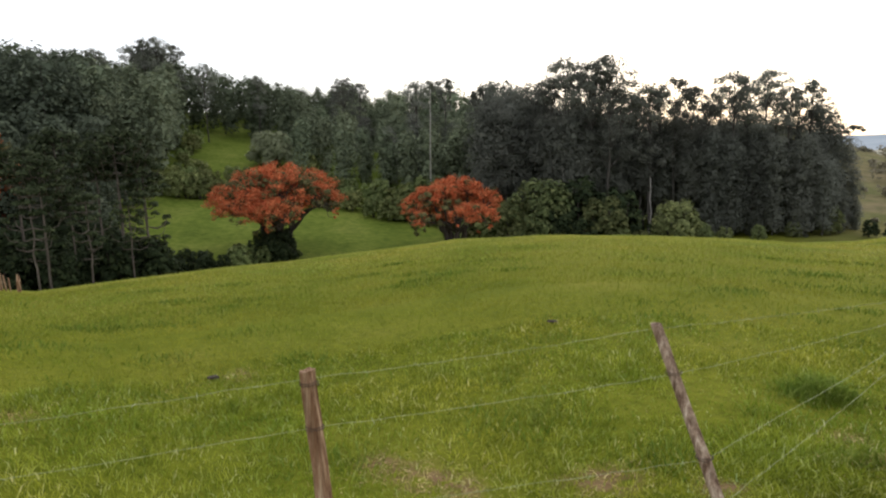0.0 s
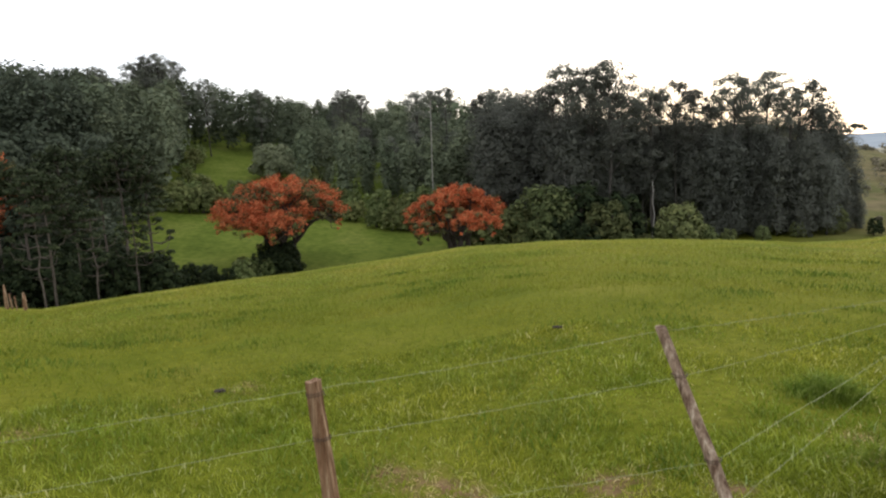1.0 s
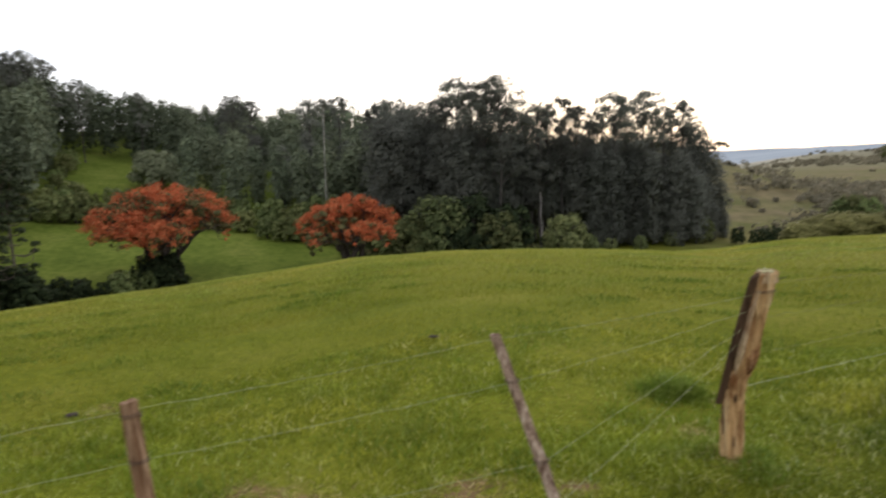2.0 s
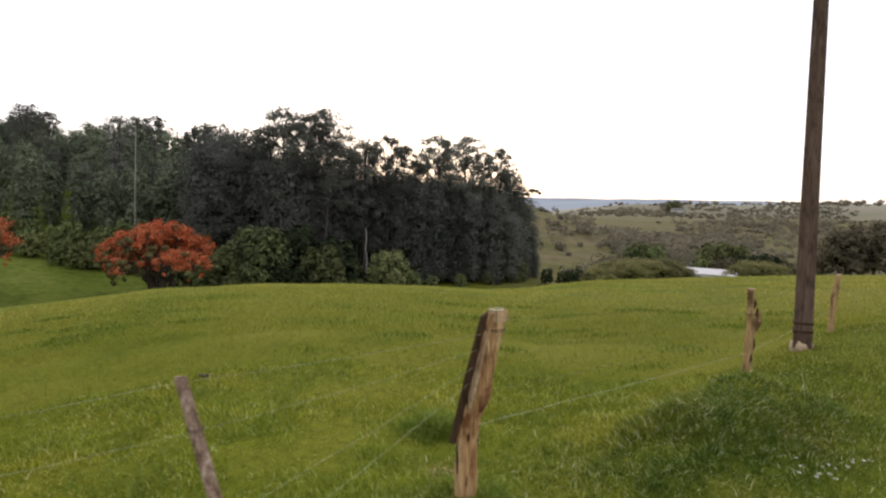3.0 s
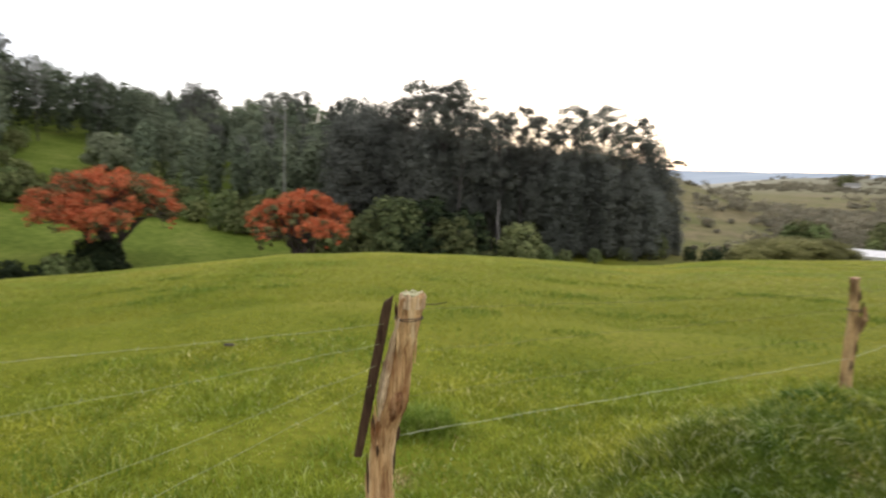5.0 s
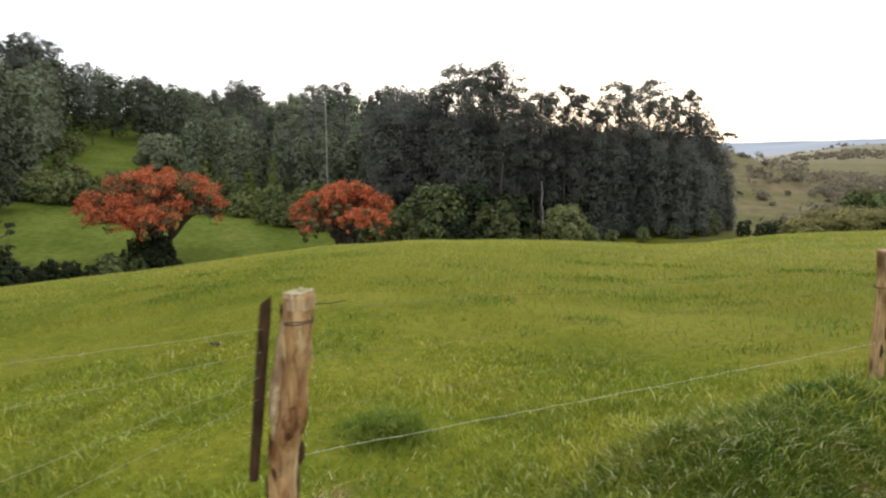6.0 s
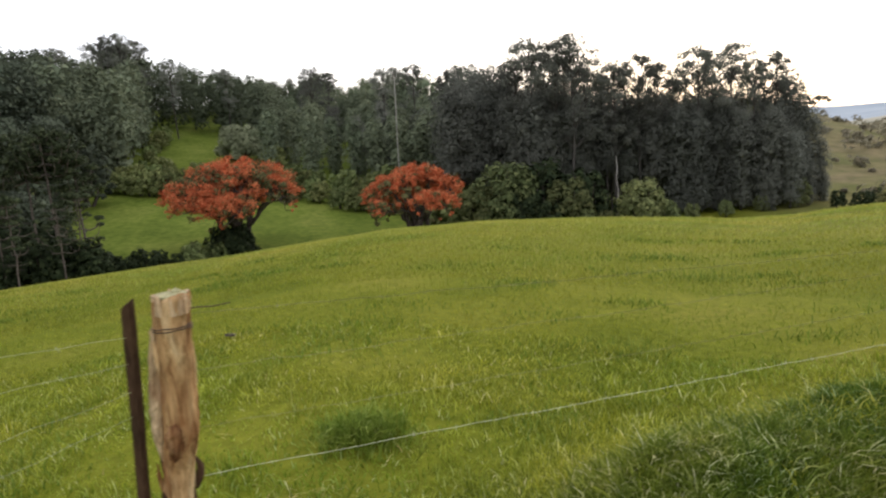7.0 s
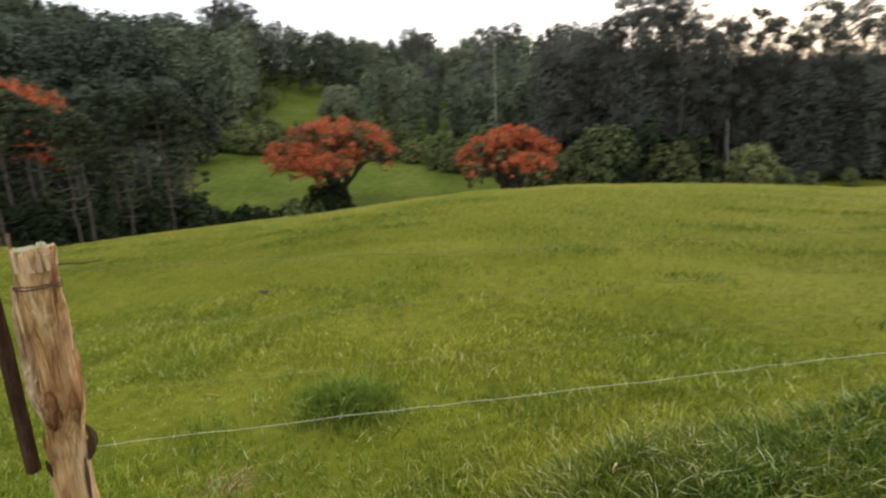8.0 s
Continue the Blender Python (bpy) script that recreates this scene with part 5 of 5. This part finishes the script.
def strand(points, seed, sag=0.012, mat=None, r=0.0013):
    """Two twisted wires with barbs every hand's width, through the given points."""
    rng = np.random.RandomState(seed)
    pts = []
    for a, b in zip(points[:-1], points[1:]):
        a, b = np.array(a, float), np.array(b, float)
        n = max(6, int(np.linalg.norm(b - a) / 0.09))
        k = np.linspace(0, 1, n, endpoint=False)[:, None]
        p = a + (b - a) * k
        p[:, 2] -= (4 * sag * (k * (1 - k)) * np.linalg.norm(b - a))[:, 0]
        p += rng.normal(0, 0.0022, p.shape)
        pts.append(p)
    pts = np.concatenate(pts + [np.array([points[-1]], float)]) - [FX, FY, 0]
    tb = Tubes(5)
    tb.add(pts, np.full(len(pts), r))
    for p in pts[1:-1:2]:
        d = rng.normal(0, 1, 3)
        d *= 0.013 / np.linalg.norm(d)
        tb.add([p - d, p, p + d], (0.0005, 0.0011, 0.0005))
    return tb.mesh("strand", mat or MAT_WIRE)


WIRES = (
    ((-3.2, -0.72, 1.10), (0.03, 1.09, 1.06), (1.245, 1.73, 1.07), (2.662, 2.491, 1.045)),
    ((-3.2, -0.72, 0.96), (0.04, 1.08, 0.89), (1.30, 1.67, 0.90), (2.647, 2.504, 0.955)),
    ((-3.2, -0.72, 0.66), (0.07, 1.06, 0.60), (1.40, 1.54, 0.615), (2.629, 2.519, 0.855)),
    ((-3.2, -0.72, 0.50), (0.09, 1.05, 0.43), (1.45, 1.47, 0.475), (2.614, 2.532, 0.765)),
    ((2.82, 2.60, 1.09), (6.27, 4.70, 0.80), (9.72, 7.0, 0.72)),
    ((2.77, 2.64, 0.88), (6.29, 4.71, 0.68), (9.70, 7.0, 0.56)),
    ((2.73, 2.67, 0.66), (6.29, 4.72, 0.47), (9.70, 7.0, 0.40)),
    ((2.70, 2.68, 0.47), (6.29, 4.72, 0.27), (9.70, 7.0, 0.24)),
)
for k, w in enumerate(WIRES):
    mesh_part("strand", strand(w, 100 + k, 0.001 if k > 3 else 0.006, MAT_WIRE if k == 7 else MAT_PALEWIRE if k < 4 else MAT_DULLWIRE, 0.0011 if k == 7 else 0.0008), fence, "thin barbed wire strand")


def wire_wrap(x, y, z, r, parent, seed, thick_wire=0.0024):
    rng = np.random.RandomState(seed)
    tb = Tubes(5)
    a = np.linspace(0, 4 * np.pi, 44)
    tb.add(np.stack([x - FX + r * np.cos(a), y - FY + r * np.sin(a), z + 0.008 * a / 6.28 + rng.normal(0, 0.0015, 44)], 1), np.full(44, thick_wire))
    mesh_part("wire_wrap", tb.mesh("wire_wrap", MAT_RUST), parent, "rusty wire wrapped round the post")


for ob, (x, y, z) in ((STAKE_POSTS[0], (0.020, 1.086, 1.035)), (STAKE_POSTS[0], (0.035, 1.077, 0.885)), (STAKE_POSTS[1], (1.298, 1.658, 0.905)), (STAKE_POSTS[1], (1.395, 1.538, 0.615))):
    wire_wrap(x, y, z, 0.031, ob, int(z * 100), 0.0013)
wire_wrap(2.766, 2.577, 1.045, 0.0615, thick, 1, 0.0019)
wire_wrap(6.285, 4.715, 0.66, 0.060, knotty, 3)
tb = Tubes(5)
tb.add(np.array([(2.80, 2.585, 1.105), (2.84, 2.605, 1.108), (2.885, 2.63, 1.103), (2.935, 2.655, 1.108)]) - [FX, FY, 0], (0.0022, 0.0022, 0.0020, 0.0016))
mesh_part("wire_end", tb.mesh("wire_end", MAT_RUST), thick, "rusty loose wire end")
tagged(fence, "barbed wire pasture fence with weathered wooden posts", "fence")


# ---- power pole ----
def power_pole(x, y):
    z = height(x, y)
    ob = root("utility_pole", x, y, z)
    ob.matrix_basis = Matrix.Translation((x, y, z)) @ Matrix.Rotation(radians(-0.7), 4, Vector((0.69, 0.72, 0))) @ pose(0, 0, 0, 0, 0, -42)
    for name, z0, z1, w0, w1, lb in (("lower_shaft", -0.6, 1.42, 0.107, 0.097, "darker lower shaft"), ("upper_shaft", 1.42, 9.0, 0.098, 0.044, "")):
        bm = bmesh.new()
        n = 12
        rings = []
        rr = np.random.RandomState(4)
        for i in range(n):
            k = i / (n - 1)
            w = w0 + (w1 - w0) * k
            c = 0.82
            pts = ((w, w * c), (w * c, w), (-w * c, w), (-w, w * c), (-w, -w * c), (-w * c, -w), (w * c, -w), (w, -w * c))
            rings.append([bm.verts.new((p[0] + rr.normal(0, 0.0015), p[1] + rr.normal(0, 0.0015), z0 + (z1 - z0) * k)) for p in pts])
        for i in range(n - 1):
            for j in range(8):
                bm.faces.new((rings[i][j], rings[i][(j + 1) % 8], rings[i + 1][(j + 1) % 8], rings[i + 1][j]))
        bm.faces.new(rings[0][::-1])
        bm.faces.new(rings[-1])
        part(name, bm, MAT_POLE, ob, lb)
    for zb, w in ((0.23, 0.112), (0.33, 0.111)):
        bm = bmesh.new()
        bmesh.ops.create_cube(bm, size=1, matrix=Matrix.Translation((0, 0, zb)) @ Matrix.Diagonal((2 * w, 2 * w, 0.03, 1)))
        bmesh.ops.bevel(bm, geom=list(bm.edges), offset=0.006, segments=1, affect="EDGES")
        part("band", bm, MAT_BATTEN, ob, "dark band round the foot")
    bm = bmesh.new()
    bmesh.ops.create_cone(bm, cap_ends=True, segments=18, radius1=0.145, radius2=0.115, depth=0.16, matrix=Matrix.Translation((0, 0, 0.02)))
    rr = np.random.RandomState(9)
    for v in bm.verts:
        v.co += Vector(rr.normal(0, 0.012, 3))
    part("footing", bm, MAT_CONCRETE, ob, "crumbling pale footing", True)
    tagged(ob, "weathered grey-brown utility pole with pale footing", "pole")


power_pole(7.86, 5.66)


# ---- old picket stakes at the meadow's far edge ----
for k in range(8):
    az, d = -44.3 + 0.27 * k + rng.uniform(-0.1, 0.1), 26.4 + rng.uniform(-0.4, 0.4)
    x, y, z = spot(az, d)
    h = rng.uniform(0.5, 1.15)
    st = root("fence_stake", x, y, z)
    tb = Tubes(6)
    lean = rng.normal(0, 0.05, 2)
    tb.add([(0, 0, -0.3), (lean[0] * 0.5, lean[1] * 0.5, h * 0.5), (lean[0], lean[1], h), (lean[0], lean[1], h + 0.01)], (0.036, 0.032, 0.024, 0.004), rng, 0.1)
    mesh_part("stake", tb.mesh("stake", MAT_STAKE), st)
    tagged(st, "pale leaning stake of an old fence", "fence stake", "old fence stakes")


# ---- grass ----
def blades(rng, x, y, h, width, lean=0.45, segments=2):
    """Bent blades at x, y: arrays for soup()."""
    n = len(x)
    z = land(x, y) - 0.01
    a = rng.uniform(0, 2 * np.pi, n)
    side = np.stack([np.cos(a), np.sin(a), np.zeros(n)], 1)
    b = rng.uniform(0, 2 * np.pi, n)
    fall = np.stack([np.cos(b), np.sin(b), np.zeros(n)], 1) * (h * lean * rng.uniform(0.2, 1.5, n))[:, None]
    foot = np.stack([x, y, z], 1)
    up = np.array([0, 0, 1.0])
    w = side * (width * rng.uniform(0.6, 1.4, n))[:, None]
    mid = foot + fall * 0.35 + up * (h * 0.62)[:, None]
    tip = foot + fall + up * (h * rng.uniform(0.75, 1.0, n))[:, None]
    V = np.stack([foot - w, foot + w, mid + w * 0.7, tip, mid - w * 0.7], 1).reshape(-1, 3)
    if segments == 1:
        V = np.stack([foot - w, foot + w, tip], 1).reshape(-1, 3)
        return V, np.arange(3 * n).reshape(-1, 3)
    q = np.arange(n)[:, None] * 5
    F = np.concatenate([q + np.array([[0, 1, 2]]), q + np.array([[0, 2, 4]]), q + np.array([[4, 2, 3]])], 0)
    return V, F


def sector(rng, n, d0, d1, a0=-66, a1=72, power=1.0):
    d = np.sqrt(rng.uniform(d0 ** 2, d1 ** 2, n)) if power == 1.0 else d0 + (d1 - d0) * rng.uniform(0, 1, n) ** power
    a = np.radians(rng.uniform(a0, a1, n))
    return P0[0] + d * np.sin(a), P0[1] + d * np.cos(a)


def thin(rng, x, y, keep):
    k = rng.uniform(0, 1, len(x)) < keep
    return x[k], y[k]


def bank(x, y):
    along = (x - FENCE_A[0]) * FENCE_D[0] + (y - FENCE_A[1]) * FENCE_D[1]
    off = (x - FENCE_A[0]) * FENCE_D[1] - (y - FENCE_A[1]) * FENCE_D[0]
    return along, off


def bare_soil(x, y):
    s = np.zeros(len(x))
    for sx, sy, r in SOIL:
        s = np.maximum(s, np.clip(1.5 - np.hypot(x - sx, (y - sy) * 1.4) / r, 0, 1))
    return s


def meadow():
    rng = np.random.RandomState(3)
    for name, count, d0, d1, seg, mat, lb in (("near_grass", 190000, 1.5, 7.5, 2, MAT_LAWN, "short cropped green grass with dry blades and bare gaps"), ("meadow_grass", 390000, 7.5, 48.0, 1, MAT_GRASS, "soft green meadow grass with taller seed stalks")):
        Vs, Fs, n = [], [], 0
        d = (math.sqrt(d0) + (math.sqrt(d1) - math.sqrt(d0)) * rng.uniform(0, 1, count)) ** 2
        if seg == 1:
            d = d + rng.uniform(-2.2, 0, count) * (d < 10.5)
        a = np.radians(rng.uniform(-66, 72, count))
        x, y = P0[0] + d * np.sin(a), P0[1] + d * np.cos(a)
        along, off = bank(x, y)
        clump = np.clip(0.5 + bumpy(x, y, 2.2, 31) * 1.6, 0, 1)
        keep = (1 - 0.75 * np.clip((off + 0.6) / 1.5, 0, 1) * np.clip((along + 0.6) / 1.8, 0, 1)) * ((0.5 if seg == 2 else 0.75) + (0.5 if seg == 2 else 0.25) * clump) * (1 - 0.72 * bare_soil(x, y))
        kept = rng.uniform(0, 1, count) < keep
        x, y, d = x[kept], y[kept], d[kept]
        tuft = np.clip(0.9 + 0.5 * bumpy(x, y, 1.1, 33) + (0.8 if seg == 2 else 0.35) * bumpy(x, y, 5.3, 35) + (0.5 if seg == 2 else 0.0) * bumpy(x, y, 11.0, 36), 0.45, 1.9)
        hh = (0.045 + 0.0016 * d) * tuft * rng.uniform(0.55, 1.5, len(x))
        if seg == 1:
            # more blades take the pale sheen colour farther out, in patches
            sheen = rng.uniform(0, 1, len(x)) < np.clip((d - 11) / 16 + 0.8 * bumpy(x, y, 0.35, 39), 0, 0.9)
            V, F = blades(rng, x[sheen], y[sheen], hh[sheen], 0.0012 + 0.00042 * d[sheen], 0.9, 1)
            tagged(new("seeding_grass", soup("seeding_grass", V, F, MAT_SHEEN)), "grass over the meadow's crest, grazing sheen in its pale colour", "grass", kind="stuff")
            x, y, d, hh = x[~sheen], y[~sheen], d[~sheen], hh[~sheen]
        V, F = blades(rng, x, y, hh, (0.0019 if seg == 2 else 0.0012) + 0.00042 * d, 0.9, seg)
        Vs.append(V); Fs.append(F + n); n += len(V)
        if seg == 2:
            # round and behind the path
            d, a = 14.0 * np.sqrt(rng.uniform(0, 1, 60000)), rng.uniform(0, 2 * np.pi, 60000)
            front = (d > 1.5) & (np.abs(np.degrees(np.arctan2(np.sin(a - 0.05), np.cos(a - 0.05)))) < 68)
            d, a = d[~front], a[~front]
            x, y = P0[0] + d * np.sin(a), P0[1] + d * np.cos(a)
            V, F = blades(rng, x, y, 0.06 * rng.uniform(0.5, 1.5, len(x)), 0.0045, 0.9, 1)
            fifth = np.concatenate([V.reshape(-1, 3, 3), V.reshape(-1, 3, 3)[:, 2:], V.reshape(-1, 3, 3)[:, 2:]], 1).reshape(-1, 3)
            F = np.arange(len(V) // 3)[:, None] * 5 + np.array([[0, 1, 2]])
            Vs.append(fifth); Fs.append(F + n); n += len(fifth)
        else:
            # taller seed stalks
            x, y = sector(rng, 7500, 5.0, 20)
            x, y = thin(rng, x, y, bank(x, y)[1] < -0.6)
            x, y = thin(rng, x, y, np.clip(0.3 + bumpy(x, y, 0.7, 37), 0.03, 1))
            V, F = blades(rng, x, y, rng.uniform(0.14, 0.34, len(x)), 0.0028, 0.4)
            Vs.append(V); Fs.append(F + n); n += len(V)
        ob = new(name, soup(name, np.concatenate(Vs), np.concatenate(Fs), mat))
        tagged(ob, lb, "grass", kind="stuff")


def verge():
    rng = np.random.RandomState(6)
    k, o = -0.6 + 10.1 * rng.uniform(0, 1, 96000) ** 1.35, -0.45 + 3.4 * rng.uniform(0, 1, 96000) ** 0.9
    x, y = FENCE_A[0] + k * FENCE_D[0] + o * FENCE_D[1], FENCE_A[1] + k * FENCE_D[1] - o * FENCE_D[0]
    x, y = thin(rng, x, y, 0.65 + 0.35 * np.clip(0.5 + 1.5 * bumpy(x, y, 3.0, 41), 0, 1))
    heap = np.clip(0.85 + 1.1 * bumpy(x, y, 2.1, 43) + 0.5 * bumpy(x, y, 8.0, 45), 0.6, 2.0)
    h = 0.040 * heap * rng.uniform(0.5, 1.6, len(x))
    V, F = blades(rng, x, y, h, 0.0032, 0.95)
    k, o = 2.2 + rng.normal(0, 1.0, 60000), 0.5 + rng.normal(0, 0.5, 60000)
    x, y = FENCE_A[0] + k * FENCE_D[0] + o * FENCE_D[1], FENCE_A[1] + k * FENCE_D[1] - o * FENCE_D[0]
    fade = 0.5 + 0.5 * np.exp(-0.5 * (((k - 2.2) / 0.9) ** 2 + ((o - 0.5) / 0.45) ** 2))
    V2, F2 = blades(rng, x, y, 0.052 * fade * np.clip(1 + 1.2 * bumpy(x, y, 7.0, 47) + 0.7 * bumpy(x, y, 17.0, 49), 0.55, 1.9) * rng.uniform(0.5, 1.6, len(x)), 0.0031, 1.15)
    k, o = 2.0 + rng.normal(0, 1.5, 3600), 0.55 + rng.normal(0, 0.7, 3600)
    x, y = FENCE_A[0] + k * FENCE_D[0] + o * FENCE_D[1], FENCE_A[1] + k * FENCE_D[1] - o * FENCE_D[0]
    V3, F3 = blades(rng, x, y, rng.uniform(0.05, 0.12, len(x)), 0.0028, 1.2)
    V2, F2 = np.concatenate([V2, V3]), np.concatenate([F2, F3 + len(V2)])
    heap_ob = new("bank_weeds", soup("bank_weeds", V2, F2, MAT_WEED))
    tagged(heap_ob, "rank dark green weeds heaped on the bank", "weeds", kind="stuff")
    ob = new("verge_grass", soup("verge_grass", V, F, MAT_VERGE))
    tagged(ob, "coarse tangled dark green grass on the bank", "grass", kind="stuff")


def weeds(clumps):
    rng = np.random.RandomState(200)
    Vs, Fs, m = [], [], 0
    for x, y, r, h, n in clumps:
        xs, ys = x + rng.normal(0, r * 0.62, n), y + rng.normal(0, r * 0.5, n)
        rad = np.hypot(xs - x, ys - y) / r
        V, F = blades(rng, xs, ys, h * np.exp(-0.6 * rad ** 2) * rng.uniform(0.6, 1.4, n), 0.0046, 0.9)
        Vs.append(V); Fs.append(F + m); m += len(V)
    for i in range(80):
        d, a = rng.uniform(5.5, 19), radians(rng.uniform(-58, 48))
        x, y = P0[0] + d * math.sin(a), P0[1] + d * math.cos(a)
        if bank(x, y)[1] > -1.0:
            continue
        n = int(90 + 5 * d)
        r = rng.uniform(0.18, 0.42) * (0.6 + d / 20)
        xs, ys = x + rng.normal(0, r, n), y + rng.normal(0, r * 0.6, n)
        V, F = blades(rng, xs, ys, (0.060 + 0.0018 * d) * rng.uniform(0.5, 1.4, n), 0.0022 + 0.00040 * d, 0.8)
        Vs.append(V); Fs.append(F + m); m += len(V)
    ob = new("weeds", soup("weeds", np.concatenate(Vs), np.concatenate(Fs), MAT_TUFT))
    tagged(ob, "dark green weed clumps in the meadow grass", "weeds", kind="stuff")


meadow()
verge()
weeds(((2.75, 2.45, 0.16, 0.09, 160), (2.52, 2.75, 0.16, 0.09, 140), (2.84, 2.72, 0.14, 0.08, 120), (2.88, 4.22, 0.29, 0.18, 900), (4.72, 6.5, 0.45, 0.12, 260), (0.65, 3.75, 0.55, 0.12, 420), (2.1, 6.4, 0.5, 0.10, 140), (-1.6, 11.5, 0.7, 0.16, 130), (3.6, 9.4, 0.6, 0.13, 140),
       (-0.6, 3.0, 0.4, 0.10, 260), (1.5, 3.0, 0.35, 0.10, 240), (3.9, 4.6, 0.4, 0.10, 200), (-3.2, 7.5, 0.7, 0.13, 200), (6.5, 11, 0.9, 0.15, 160), (0.5, 18, 1.2, 0.2, 160), (8, 20, 1.5, 0.2, 160)))



def straw():
    """Dry litter, thick on the bare patches, thin over the near sward."""
    rng = np.random.RandomState(9)
    X, Y = [], []
    for sx, sy, r in SOIL:
        n = int(5200 * r * r) + 60
        X.append(sx + rng.normal(0, r * 1.1, n)); Y.append(sy + rng.normal(0, r * 0.9, n))
    x, y = sector(rng, 3800, 2.2, 7.5)
    x, y = thin(rng, x, y, np.clip(0.25 + 1.6 * bumpy(x, y, 1.7, 53), 0.02, 1))
    x, y = np.concatenate(X + [x]), np.concatenate(Y + [y])
    V, F = blades(rng, x, y, rng.uniform(0.012, 0.045, len(x)), 0.0024, 2.6)
    tagged(new("straw_litter", soup("straw_litter", V, F, MAT_STRAW)), "dry straw-coloured grass litter on trampled soil", "litter", kind="stuff")


straw()

# dung heaps in the grass
for x, y, r in ((0.88, 6.62, 0.040), (-2.55, 5.05, 0.045)):
    bm = bmesh.new()
    bmesh.ops.create_icosphere(bm, subdivisions=2, radius=1)
    rr = np.random.RandomState(int(x * 100) % 50)
    for v in bm.verts:
        v.co = Vector((v.co.x * r * 1.5, v.co.y * r, max(v.co.z, -0.3) * r * 0.5)) * (1 + rr.normal(0, 0.12))
    me = bpy.data.meshes.new("dung_heap")
    bm.to_mesh(me)
    bm.free()
    me.materials.append(MAT_DUNG)
    ob = new("dung_heap", me)
    ob.location = (x, y, height(x, y) + 0.035)
    tagged(ob, "dark dry dung heap lying in the grass", "dung", "dung heaps")


def flower(x, y, seed):
    rng = np.random.RandomState(seed)
    ob = root("wildflower", x, y, height(x, y))
    for i in range(4):
        p = np.array([rng.normal(0, 0.026), rng.normal(0, 0.032), rng.uniform(0.57, 0.63)])
        tb = Tubes(4)
        tb.add([(0, 0, 0), p * [0.2, 0.2, 0.8], p], (0.0018, 0.0014, 0.0008))
        stem = mesh_part("stem", tb.mesh("stem", MAT_WEED), ob)
        made = leaves(rng, [p], [0.013], [9], 0.0046, 0.35)
        mesh_part("blossom", crown_mesh("blossom", made, MAT_FLOWER), stem, "small white blossoms")
    tagged(ob, "small white wildflower growing on the grassy bank", "flower", "white wildflowers")


for k, (x, y) in enumerate(((3.97, 1.60), (4.13, 1.60), (4.02, 1.52), (4.26, 1.56))):
    flower(x, y, 300 + k)
